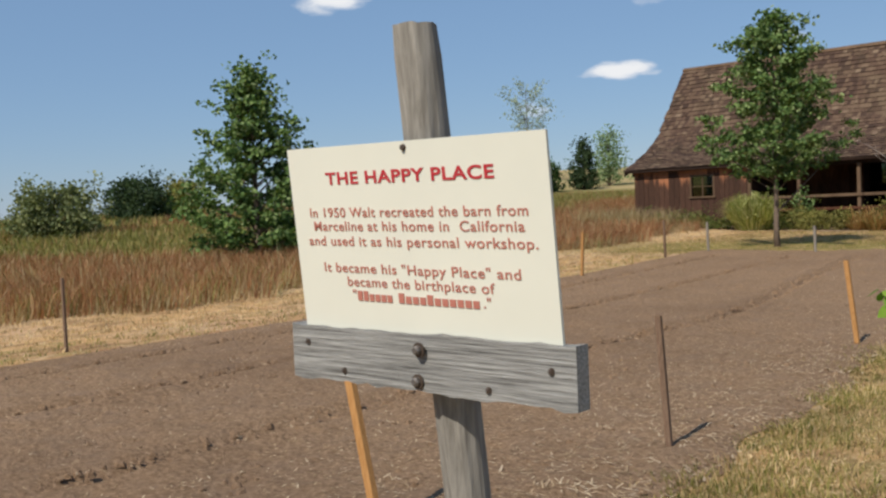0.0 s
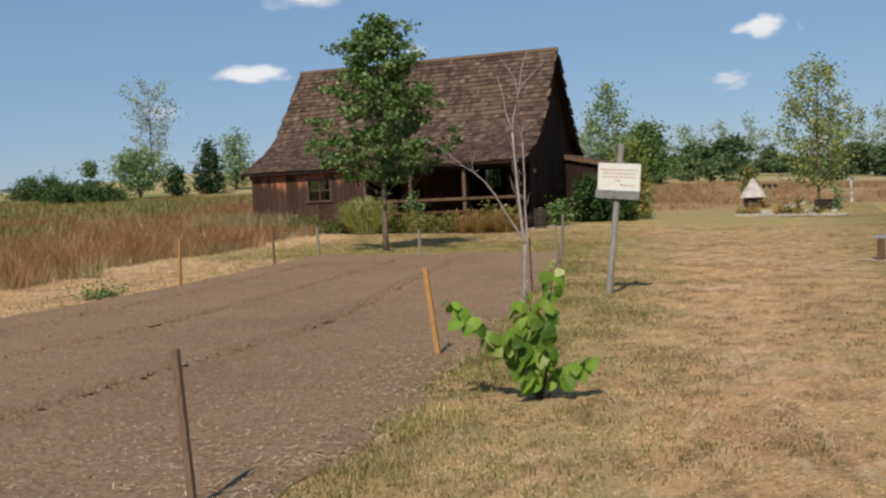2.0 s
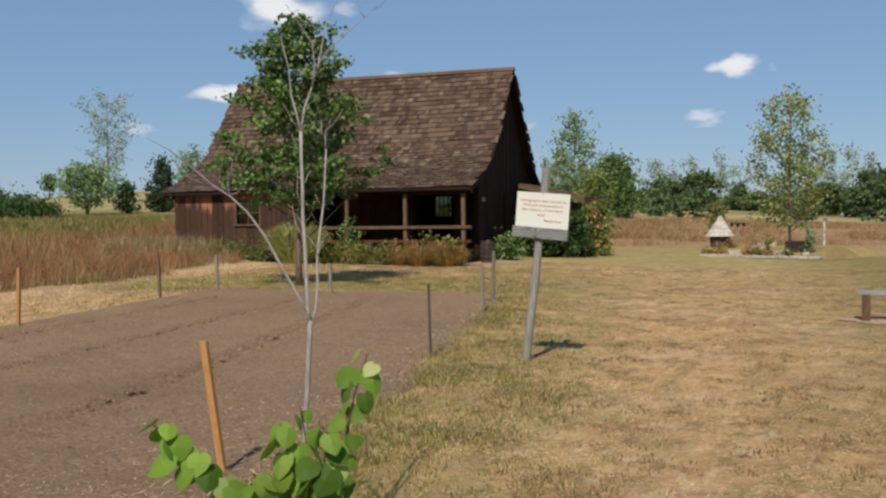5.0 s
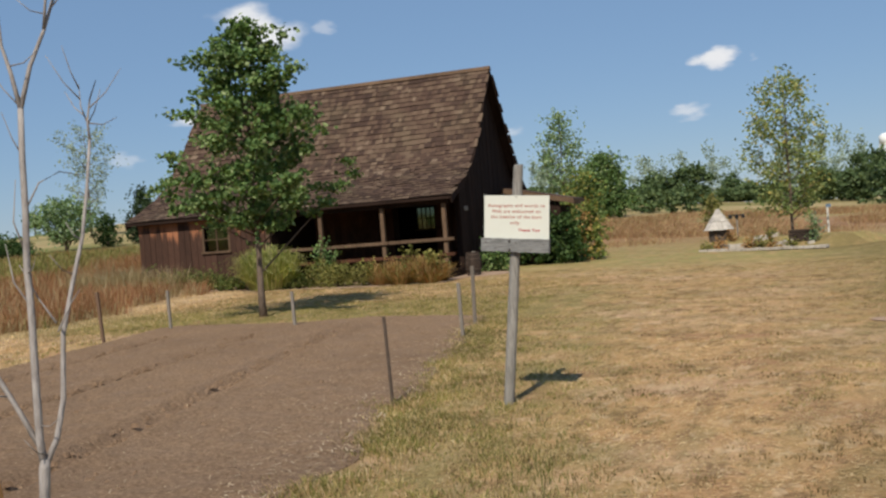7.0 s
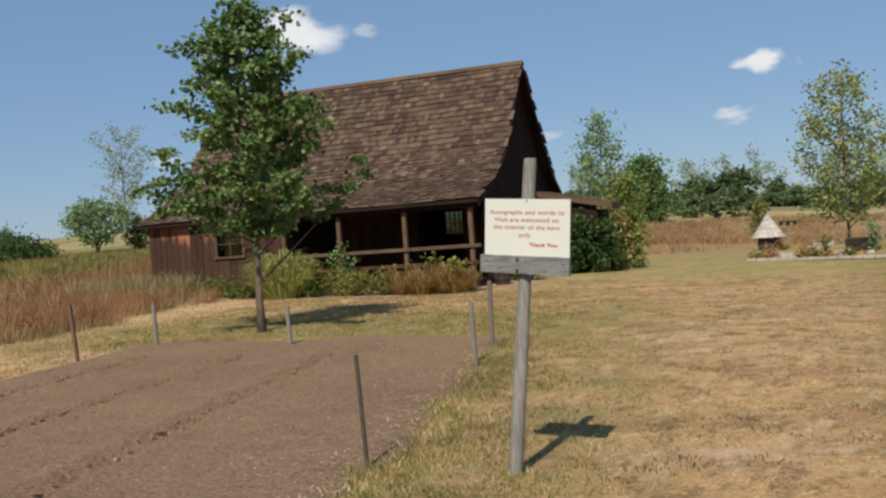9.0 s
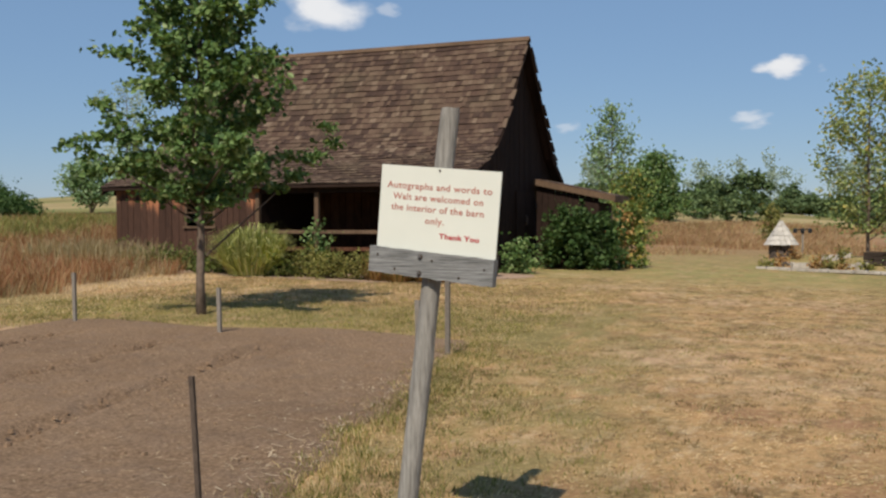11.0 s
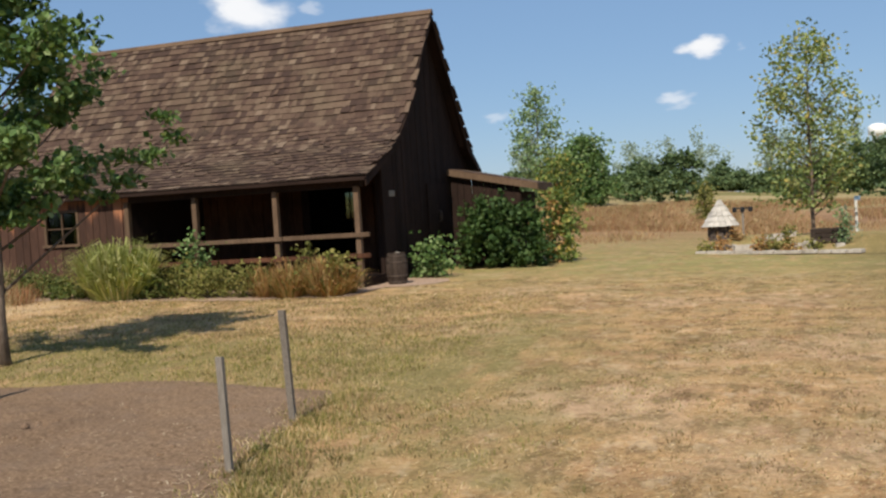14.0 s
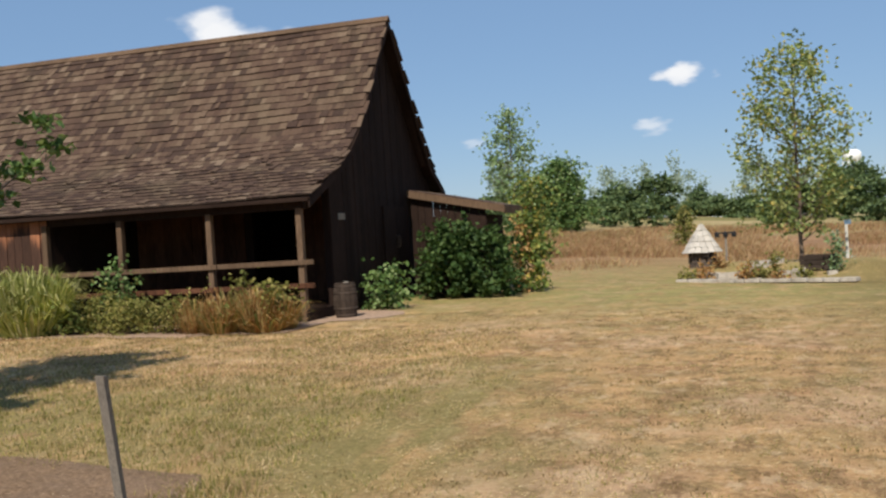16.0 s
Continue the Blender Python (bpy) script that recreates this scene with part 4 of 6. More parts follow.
def gable_wall(x, thick, hole=None):
    """A gable end in upright strips, with one opening through it if wanted."""
    if not hole:
        ys = [REAR, RBRK[0], RIDGE[0], *[p[0] for p in reversed(FLARE[1:])], GABLE_S]
        return slab(x - thick, x, [(GABLE_S, 0.0), (REAR, 0.0)] + [(y, roof_under(y)) for y in ys])
    b = Build()
    ys = [GABLE_S, *[p[0] for p in FLARE[1:]], RIDGE[0], RBRK[0], REAR]
    if hole:
        ys = sorted(ys + [hole[0], hole[1]])
    for y0, y1 in zip(ys, ys[1:]):
        spans = [(height(x, y0) - 0.1, None)]
        if hole and hole[0] <= y0 < hole[1]:
            spans = [(height(x, y0) - 0.1, hole[2]), (hole[3], None)]
        for z0, z1 in spans:
            t0, t1 = (roof_under(y0), roof_under(y1)) if z1 is None else (z1, z1)
            b.hexa([(x - thick, y0, z0), (x, y0, z0), (x, y1, z0), (x - thick, y1, z0), (x - thick, y0, t0), (x, y0, t0), (x, y1, t1), (x - thick, y1, t1)])
    return b


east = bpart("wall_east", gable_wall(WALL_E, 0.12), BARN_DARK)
west = bpart("wall_west", gable_wall(WALL_W + 0.12, 0.12, (34.6, 36.6, 1.3, 2.35)), BARN_DARK)
ROOM_E = -13.22
WIN = (-15.42, -14.6, 1.38, 2.08)
PWIN = (-10.35, -9.12, 0.36, 2.4)
RWIN = (-11.44, -10.77, 1.575, 2.32)


def side_wall(x0, x1, y1):
    """A wall running back under the flared roof, its top sloping with it."""
    y0 = FRONT + 0.1
    cuts = [y0] + [p[0] for p in FLARE if p[0] < y1] + [y1]
    return slab(x0, x1, [(y0, 0.05), (y1, 0.05)] + [(y, roof_under(y) + 0.01) for y in reversed(cuts)])


def pierced(x0, x1, y0, y1, z0, z1, hole):
    """A wall along x with one opening through it."""
    p, q, h0, h1 = hole
    b = Build().box(x0, p, y0, y1, z0, z1).box(q, x1, y0, y1, z0, z1)
    return b.box(p, q, y0, y1, z0, h0).box(p, q, y0, y1, h1, z1)


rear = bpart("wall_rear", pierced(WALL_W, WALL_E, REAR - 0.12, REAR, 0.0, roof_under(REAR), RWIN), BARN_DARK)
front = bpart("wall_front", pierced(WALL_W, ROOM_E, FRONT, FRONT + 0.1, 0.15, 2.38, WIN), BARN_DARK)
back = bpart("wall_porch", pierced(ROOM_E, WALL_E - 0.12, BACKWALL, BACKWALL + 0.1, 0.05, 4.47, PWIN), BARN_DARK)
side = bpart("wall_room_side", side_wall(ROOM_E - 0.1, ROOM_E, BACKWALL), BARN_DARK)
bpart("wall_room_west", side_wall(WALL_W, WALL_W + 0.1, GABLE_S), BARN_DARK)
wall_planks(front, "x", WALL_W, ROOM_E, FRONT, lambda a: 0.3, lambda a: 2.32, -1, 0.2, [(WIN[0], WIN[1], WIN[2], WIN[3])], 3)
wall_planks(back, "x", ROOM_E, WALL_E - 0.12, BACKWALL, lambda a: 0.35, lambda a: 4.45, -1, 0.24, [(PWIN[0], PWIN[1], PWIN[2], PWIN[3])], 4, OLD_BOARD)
# gable boards darker than the front's: the shade on this side is painted in
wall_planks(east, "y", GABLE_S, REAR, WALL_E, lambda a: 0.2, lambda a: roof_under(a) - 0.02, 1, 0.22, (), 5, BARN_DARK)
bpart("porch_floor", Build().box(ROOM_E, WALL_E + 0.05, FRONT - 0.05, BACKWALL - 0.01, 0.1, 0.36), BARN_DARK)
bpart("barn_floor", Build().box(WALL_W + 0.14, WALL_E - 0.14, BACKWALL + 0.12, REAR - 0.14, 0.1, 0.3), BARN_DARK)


def window(hole, y, parent, bars_x, bars_z):
    p, q, h0, h1 = hole
    w = bpart("window", Build().box(p - 0.06, p, y - 0.05, y + 0.05, h0 - 0.06, h1 + 0.06).box(q, q + 0.06, y - 0.05, y + 0.05, h0 - 0.06, h1 + 0.06).box(p, q, y - 0.05, y + 0.05, h1, h1 + 0.06), BARN_BEAM, parent, "weathered wooden window frame")
    bpart("sill", Build().box(p - 0.1, q + 0.1, y - 0.09, y + 0.05, h0 - 0.06, h0), BARN_BEAM, w)
    for k in range(1, bars_x):
        x = p + (q - p) * k / bars_x
        bpart("muntin", Build().box(x - 0.014, x + 0.014, y - 0.02, y + 0.02, h0, h1), BARN_BEAM, w)
    for k in range(1, bars_z):
        z = h0 + (h1 - h0) * k / bars_z
        for j in range(bars_x):
            x0, x1 = p + (q - p) * j / bars_x + 0.014, p + (q - p) * (j + 1) / bars_x - 0.014
            bpart("muntin", Build().box(x0, x1, y - 0.018, y + 0.018, z - 0.012, z + 0.012), BARN_BEAM, w)
    bpart("pane", Build().box(p, q, y + 0.021, y + 0.026, h0, h1), GLASS, w).visible_shadow = False


window(WIN, FRONT, front, 2, 2)
window(RWIN, REAR - 0.06, rear, 4, 2)

# roof: deck, shingles, ridge and edge boards
deck = Build()
for x in (XE + 0.0, XW):
    deck.v += [(x, y, z - 0.04) for y, z in prof] + [(x, y, z - 0.10) for y, z in prof]
np_ = len(prof)
for i in range(np_ - 1):
    deck.f += [(i, i + 1, 2 * np_ + 1 + i, 2 * np_ + i), (np_ + i + 1, np_ + i, 3 * np_ + i, 3 * np_ + 1 + i), (i, np_ + i, np_ + 1 + i, i + 1), (2 * np_ + i, 2 * np_ + 1 + i, 3 * np_ + 1 + i, 3 * np_ + i)]
deck.f += [(0, 2 * np_, 3 * np_, np_), (np_ - 1, 2 * np_ - 1, 4 * np_ - 1, 3 * np_ - 1)]
roof = bpart("roof", deck, BARN_DARK, barn, "steep roof of weathered brown cedar shingles, flared over the porch")

rng = random.Random(9)
variants = []
for k in range(14):
    w, ln, th = rng.uniform(0.09, 0.25), rng.uniform(0.37, 0.42), rng.uniform(0.03, 0.043)
    sk, r0 = rng.uniform(-0.006, 0.006), rng.uniform(-0.012, 0.012)
    bb = Build().hexa([(0, 0, 0), (w - 0.005, 0.0 + r0, 0), (w - 0.005 + sk, ln, 0), (sk, ln, 0), (0, 0, th), (w - 0.005, 0.0 + r0, th * 0.9), (w - 0.005 + sk, ln, 0.004), (sk, ln, 0.004)])
    me = bb.mesh("shingle")
    me.materials.append(SHINGLE)
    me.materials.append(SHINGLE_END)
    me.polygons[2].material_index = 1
    variants.append((w, me, bb.v))
rest = Build()
made = 0


def shingle_slope(line, exposure, single_from):
    """Courses of shingles from an eave line up to a ridge line. Those east of single_from are pieces of their own."""
    global made
    runs = [math.hypot(q[0] - p[0], q[1] - p[1]) for p, q in zip(line, line[1:])]
    length = sum(runs)
    dy = line[-1][0] - line[0][0]
    turn = 0 if dy > 0 else math.pi
    starts, at_s = [], 0.0
    while at_s < length - 0.1:
        starts.append(at_s)
        at_s += exposure if dy < 0 or at_s > 2.85 else exposure * 0.78    # closer courses on the flare

    def along(s):
        for (p, q), run in zip(zip(line, line[1:]), runs):
            if s <= run or q is line[-1]:
                return p[0] + (q[0] - p[0]) * s / run, p[1] + (q[1] - p[1]) * s / run
            s -= run

    sag = rng.uniform(0, 6)
    for c, s_ in enumerate(starts):
        (ya, za), (yb, zb) = along(s_), along(min(length, s_ + 0.4))
        tilt = math.atan2(zb - za, abs(yb - ya))
        x = XW - 0.05 + rng.uniform(0, 0.1)
        while x < XE + 0.03:
            w, me, vs = rng.choice(variants)
            wob = rng.gauss(0, 0.002)
            y, z = ya, za + wob - 0.035 + 0.018 * math.sin(x * 0.7 + sag) + 0.01 * math.sin(x * 2.1 + c)
            lift = 0.03 if rng.random() > 0.04 else 0.05
            fit_y = min(1.0, max(0.12, (length - s_) / 0.4))
            m = Matrix.Translation((x if dy > 0 else x + w, y, z + lift)) @ Matrix.Rotation(turn, 4, "Z") @ Matrix.Rotation(tilt - 0.045 + rng.gauss(0, 0.004), 4, "X") @ Matrix.Rotation(rng.gauss(0, 0.009), 4, "Z") @ Matrix.Diagonal((1, fit_y, 1, 1))
            if x > single_from and made < 300 and dy > 0 and x + w < XE + 0.06:
                ob = new("shingle", me)
                ob.parent = roof
                ob.matrix_basis = Matrix.Translation(-BO) @ m
                made += 1
            elif x + w < XE + 0.07:
                o = len(rest.v)
                rest.v += [tuple(m @ Vector(p)) for p in vs]
                rest.f += [tuple(o + i for i in q) for q in ((4, 5, 6, 7), (0, 1, 5, 4), (1, 2, 6, 5), (3, 0, 4, 7))]
            x += w


shingle_slope([EAVE, *FLARE, RIDGE], 0.212, -8.75)
shingle_slope([REAVE, RBRK, RIDGE], 0.21, 99)
ob = bpart("shingles", rest, SHINGLE, roof)
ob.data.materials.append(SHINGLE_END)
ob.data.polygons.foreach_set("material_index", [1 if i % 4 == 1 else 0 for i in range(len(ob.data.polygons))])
ob["kind"] = "stuff"
for sgn in (-1, 1):
    x = XW
    while x < XE - 0.05:
        w = min(rng.uniform(0.9, 1.5), XE + 0.02 - x)
        m = Matrix.Translation((x, RIDGE[0], RIDGE[1] + 0.03)) @ Matrix.Rotation(-sgn * 0.88, 4, "X")
        y0, y1 = (0.0, 0.16) if sgn > 0 else (-0.16, 0.0)
        bpart("ridge_board", Build().box(0, w - 0.006, y0, y1, 0, 0.022, m), BARN_BEAM, roof)
        x += w
for x in (XE - 0.035, XW + 0.005):
    for (y0, z0), (y1, z1) in zip(prof, prof[1:]):
        bpart("barge_board", Build().hexa([(x, y0, z0 - 0.22), (x + 0.03, y0, z0 - 0.22), (x + 0.03, y1, z1 - 0.22), (x, y1, z1 - 0.22), (x, y0, z0 - 0.055), (x + 0.03, y0, z0 - 0.055), (x + 0.03, y1, z1 - 0.055), (x, y1, z1 - 0.055)]), BARN_DARK, roof)
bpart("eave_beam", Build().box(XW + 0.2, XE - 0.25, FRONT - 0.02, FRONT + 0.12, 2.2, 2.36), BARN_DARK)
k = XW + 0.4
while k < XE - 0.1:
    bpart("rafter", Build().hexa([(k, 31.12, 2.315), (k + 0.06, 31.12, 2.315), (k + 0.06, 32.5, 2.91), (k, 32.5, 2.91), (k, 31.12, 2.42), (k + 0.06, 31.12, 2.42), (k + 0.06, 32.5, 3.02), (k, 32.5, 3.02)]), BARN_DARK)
    k += 0.62

# porch posts and rails
for x in (-7.82, -9.65, -11.57, -13.27):
    bpart("post", Build().box(x - 0.055, x + 0.055, FRONT - 0.06, FRONT + 0.07, 0.12, 2.22), BARN_BEAM, barn, "squared weathered porch post", bevel=0.012)
for z0, z1 in ((1.19, 1.28), (0.77, 0.86)):
    for x0, x1 in ((-13.2, -9.5), (-9.48, -7.55)):
        bpart("rail", Build().box(x0, x1, FRONT - 0.115, FRONT - 0.062, z0, z1), BARN_BEAM if z0 > 1 else OLD_BOARD, barn, "weathered porch rail", bevel=0.006)

# gable door, its handles, plaque
door = bpart("door", Build().box(WALL_E + 0.042, WALL_E + 0.075, 35.1, 35.9, 0.35, 2.3).box(WALL_E + 0.042, WALL_E + 0.075, 35.92, 36.7, 0.35, 2.3), BARN_DARK, barn, "plank double door, closed")
for y in (35.84, 35.98):
    bpart("handle", Build().tube([(WALL_E + 0.08, y, 1.36), (WALL_E + 0.12, y, 1.4), (WALL_E + 0.12, y, 1.6), (WALL_E + 0.08, y, 1.64)], [0.012] * 4, 6), IRON, door)
bpart("plaque", Build().box(WALL_E + 0.045, WALL_E + 0.06, 32.56, 32.9, 2.0, 2.13), STAKE_GREY, barn, "small pale wooden name plaque", bevel=0.003)

# lean-to against the gable
lean = bpart("lean_to", Build().hexa([(-7.72, 36.85, 2.58), (-5.42, 36.85, 2.09), (-5.42, 38.75, 2.09), (-7.72, 38.75, 2.58), (-7.72, 36.85, 2.66), (-5.42, 36.85, 2.17), (-5.42, 38.75, 2.17), (-7.72, 38.75, 2.66)]), BARN_BEAM, barn, "low shingled lean-to roof with a pale edge board")
bpart("edge_board", Build().hexa([(-7.73, 36.8, 2.52), (-5.38, 36.8, 2.02), (-5.38, 36.845, 2.02), (-7.73, 36.845, 2.52), (-7.73, 36.8, 2.68), (-5.38, 36.8, 2.18), (-5.38, 36.845, 2.18), (-7.73, 36.845, 2.68)]), BARN_BEAM, lean)
bpart("edge_board", Build().box(-5.415, -5.37, 36.85, 38.75, 2.0, 2.17), BARN_BEAM, lean)
lean_tiles = Build()
for c in range(10):
    y = 36.84
    while y < 38.7:
        w = rng.uniform(0.14, 0.3)
        x = -5.40 - c * 0.23
        z = 2.17 + c * 0.0495
        lean_tiles.hexa([(x, y, z), (x, y + w - 0.005, z), (x - 0.27, y + w - 0.005, z + 0.07), (x - 0.27, y, z + 0.07), (x, y, z + 0.03), (x, y + w - 0.005, z + 0.03), (x - 0.27, y + w - 0.005, z + 0.09), (x - 0.27, y, z + 0.09)])
        y += w
bpart("shingles", lean_tiles, SHINGLE, lean)["kind"] = "stuff"
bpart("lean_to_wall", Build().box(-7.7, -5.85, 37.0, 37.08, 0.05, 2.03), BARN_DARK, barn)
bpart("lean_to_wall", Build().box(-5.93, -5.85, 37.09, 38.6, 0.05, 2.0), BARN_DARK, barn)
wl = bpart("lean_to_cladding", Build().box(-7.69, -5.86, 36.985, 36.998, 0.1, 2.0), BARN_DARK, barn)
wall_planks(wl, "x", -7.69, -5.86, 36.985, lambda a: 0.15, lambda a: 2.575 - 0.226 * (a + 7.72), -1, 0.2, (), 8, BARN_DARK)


def barrel():
    root = thing("barrel", floor_at(-7.3, 31.65), "weathered wooden barrel standing by the barn wall", "barrel")
    root.scale = (0.86, 0.86, 0.84)
    n = 16
    zs = [(0, 0.215), (0.2, 0.255), (0.4, 0.268), (0.6, 0.252), (0.78, 0.215)]
    for k in range(n):
        a0, a1 = 2 * math.pi * k / n + 0.012, 2 * math.pi * (k + 1) / n - 0.012
        b = Build()
        o = 0
        for z, r in zs:
            for rr in (r, r - 0.022):
                b.v += [(rr * math.cos(a0), rr * math.sin(a0), z), (rr * math.cos(a1), rr * math.sin(a1), z)]
        for i in range(4):
            p = 4 * i
            b.f += [(p, p + 1, p + 5, p + 4), (p + 3, p + 2, p + 6, p + 7), (p + 2, p, p + 4, p + 6), (p + 1, p + 3, p + 7, p + 5)]
        b.f += [(0, 2, 3, 1), (16, 17, 19, 18)]
        part("stave", b, BARREL_WOOD, root)
    for z, r in ((0.07, 0.232), (0.22, 0.26), (0.56, 0.26), (0.71, 0.234)):
        b = Build()
        for k in range(24):
            a = 2 * math.pi * k / 24
            b.v += [(r * math.cos(a), r * math.sin(a), z - 0.02), (r * math.cos(a), r * math.sin(a), z + 0.02), ((r + 0.004) * math.cos(a), (r + 0.004) * math.sin(a), z - 0.02), ((r + 0.004) * math.cos(a), (r + 0.004) * math.sin(a), z + 0.02)]
        for k in range(24):
            p, q = 4 * k, 4 * ((k + 1) % 24)
            b.f += [(p + 2, q + 2, q + 3, p + 3), (p + 3, q + 3, q + 1, p + 1), (p, p + 1, q + 1, q), (p, q, q + 2, p + 2)]
        part("hoop", b, IRON, root)
    part("lid", Build().tube([(0, 0, 0.73), (0, 0, 0.76)], [0.205, 0.205], 24), BARREL_WOOD, root)
    part("knob", Build().tube([(0.03, 0, 0.76), (0.03, 0, 0.8)], [0.07, 0.05], 10), STAKE_GREY, root)


barrel()


# ---- signs ----
def lettering(text, size, mat, parent, x0, x1, z, bold=0.0, name="lettering"):
    """One printed line between x0 and x1, its middle at z."""
    cu = bpy.data.curves.new("text", "FONT")
    cu.body, cu.size, cu.align_x, cu.align_y = text, 0.1, "LEFT", "BOTTOM_BASELINE"
    cu.extrude, cu.offset, cu.space_character = 0.0012, bold, 1.08
    tmp = new("text_source", cu)
    bpy.context.view_layer.update()
    me = bpy.data.meshes.new_from_object(tmp.evaluated_get(bpy.context.evaluated_depsgraph_get()))
    bpy.data.objects.remove(tmp)
    me.name = name
    me.materials.append(mat)
    xs = [v.co.x for v in me.vertices]
    wide = (x1 - x0) / (max(xs) - min(xs))
    tall = size / 0.072
    return part(name, me, None, parent, at=pose(x0 - min(xs) * wide, -0.0068, z - size / 2, 90, 0, 0) @ Matrix.Diagonal((wide, tall, 0.4, 1)))


def blocked_word(parent, mat, x0, x1, z, size, tall_at, count):
    """A trade name, shown as plain blocks of its colour in place of its letters."""
    b, step = Build(), (x1 - x0) / count
    for k in range(count):
        top = size * (1.0 if k in tall_at else 0.72)
        b.box(x0 + step * k, x0 + step * (k + 0.78), -0.0075, -0.0062, z - size / 2, z - size / 2 + top)
    part("lettering", b, mat, parent)


def notice(place, rz, label, post_pts, post_r, board, board_tilt, sheet, sheet_tilt, lean, lines, blocked, bolts, nail_at, seed):
    """A notice: round post, crossboard with bolts and nails, printed sheet. Local x runs along the board, y away from the reader."""
    rng = random.Random(seed)
    root = thing("notice_sign", place, label, "sign", rz=rz)
    p0, p1 = Vector(post_pts[0]), Vector(post_pts[1])
    b = Build()
    rings, sides = 40, 28
    knots = [(rng.randrange(4, rings - 2), rng.uniform(0, 6.28)) for _ in range(5)]
    for i in range(rings + 1):
        c = p0.lerp(p1, i / rings)
        for k in range(sides):
            w = 2 * math.pi * k / sides
            r = post_r * (1.05 - 0.0025 * i) * (1 + 0.022 * noise.noise((math.cos(w) * 2.2, math.sin(w) * 2.2, i * 0.07 + seed)))
            r -= 0.0035 * max(0.0, noise.noise((math.cos(w) * 7, math.sin(w) * 7, i * 0.05 + seed * 3))) ** 0.5
            for ki, kw in knots:
                dw = (w - kw + math.pi) % (2 * math.pi) - math.pi
                r += 0.004 * math.exp(-((i - ki) / 1.2) ** 2 - (dw / 0.3) ** 2)
            if i == rings:
                r *= 0.93
            b.v.append((c.x + r * math.cos(w), c.y + r * math.sin(w), c.z + (0.005 * noise.noise((math.cos(w) * 2, math.sin(w) * 2, seed)) if i > rings - 2 else 0)))
    for i in range(rings):
        for k in range(sides):
            k2 = (k + 1) % sides
            b.f.append((i * sides + k, i * sides + k2, (i + 1) * sides + k2, (i + 1) * sides + k))
    b.f.append(tuple(rings * sides + k for k in range(sides)))
    part("post", b, GREY_POST, root, "round weathered grey wooden post", smooth=False)
    x0, x1, z0, z1, thick = board
    m = pose(0, lean(z0), 0) @ Matrix.Translation((x0, 0, z1)) @ Matrix.Rotation(radians(board_tilt), 4, "Y")
    bb = Build()
    steps = 26
    w = (x1 - x0)
    for i in range(steps + 1):
        u = w * i / steps
        j0, j1 = rng.gauss(0, 0.0016), rng.gauss(0, 0.0012)
        bb.v += [tuple(m @ Vector(p)) for p in ((u, -thick, -(z1 - z0) + j0), (u, 0, -(z1 - z0) + j0), (u, 0, j1), (u, -thick, j1))]
    for i in range(steps):
        p = 4 * i
        bb.f += [(p + k, p + (k + 1) % 4, p + 4 + (k + 1) % 4, p + 4 + k) for k in range(4)]
    bb.f += [(3, 2, 1, 0), tuple(4 * steps + k for k in range(4))]
    brd = part("crossboard", bb, GREY_WOOD, root, "grey weathered crossboard with split grain")
    for bx, bz in bolts:
        c = Vector((bx, lean(bz) - thick, bz))
        part("washer", Build().tube([c, c + Vector((0, -0.003, 0))], [0.0118, 0.0118], 14), IRON, brd)
        part("bolt", Build().tube([c + Vector((0, -0.003, 0)), c + Vector((0, -0.009, 0)), c + Vector((0, -0.012, 0))], [0.0078, 0.0078, 0.005], 8), IRON_LIGHT, brd)
    for fx, fz in ((0.07, 0.3), (0.22, 0.78), (0.52, 0.3), (0.74, 0.82), (0.93, 0.4)):
        c = m @ Vector((w * fx, -thick, -(z1 - z0) * fz))
        part("nail", Build().tube([c, c + Vector((0.004, -0.0025, 0))], [0.006, 0.0045], 8), IRON, brd)
    sx0, sz0, sw, sh = sheet
    sheet_root = pose(sx0, lean(sz0), sz0) @ Matrix.Rotation(radians(sheet_tilt), 4, "Y") @ Matrix.Rotation(math.atan(lean(1) - lean(0)) * -1, 4, "X")
    sb = part("sheet", Build().box(0, sw, -0.006, -0.001, -0.02, sh), SHEET, root, "cream printed sign sheet", at=sheet_root)
    for text, size, mat, u0, u1, z, bold in lines:
        lettering(text, size, mat, sb, u0 * sw, u1 * sw, z * sh, bold)
    for mat, u0, u1, z, size, tall_at, count in blocked:
        blocked_word(sb, mat, u0 * sw, u1 * sw, z * sh, size, tall_at, count)
    part("nail", Build().tube([(sw * nail_at, -0.006, sh * 0.967), (sw * nail_at, -0.011, sh * 0.967)], [0.0058, 0.0042], 8), IRON, sb)
    return root


def lean_one(z):
    return -0.05 - 0.10 * (z - 1.26)


L1 = [("THE HAPPY PLACE", 0.0205, INK_RED, 0.169, 0.826, 0.826, 0.0022)]
for text, u0, u1, z in (("In 1950 Walt recreated the barn from", 0.079, 0.926, 0.637), ("Marceline at his home in  California", 0.092, 0.911, 0.561), ("and used it as his personal workshop.", 0.06, 0.949, 0.478), ('It became his "Happy Place" and', 0.119, 0.885, 0.328), ("became the birthplace of", 0.218, 0.793, 0.252), ('"', 0.236, 0.25, 0.178), ('."', 0.75, 0.776, 0.178)):
    L1.append((text, 0.0165, INK_BROWN, u0, u1, z, 0.0006))
B1 = [(INK_BROWN, 0.257, 0.408, 0.172, 0.0165, (0, 1), 6), (INK_BROWN, 0.43, 0.742, 0.172, 0.0165, (0, 4), 11)]
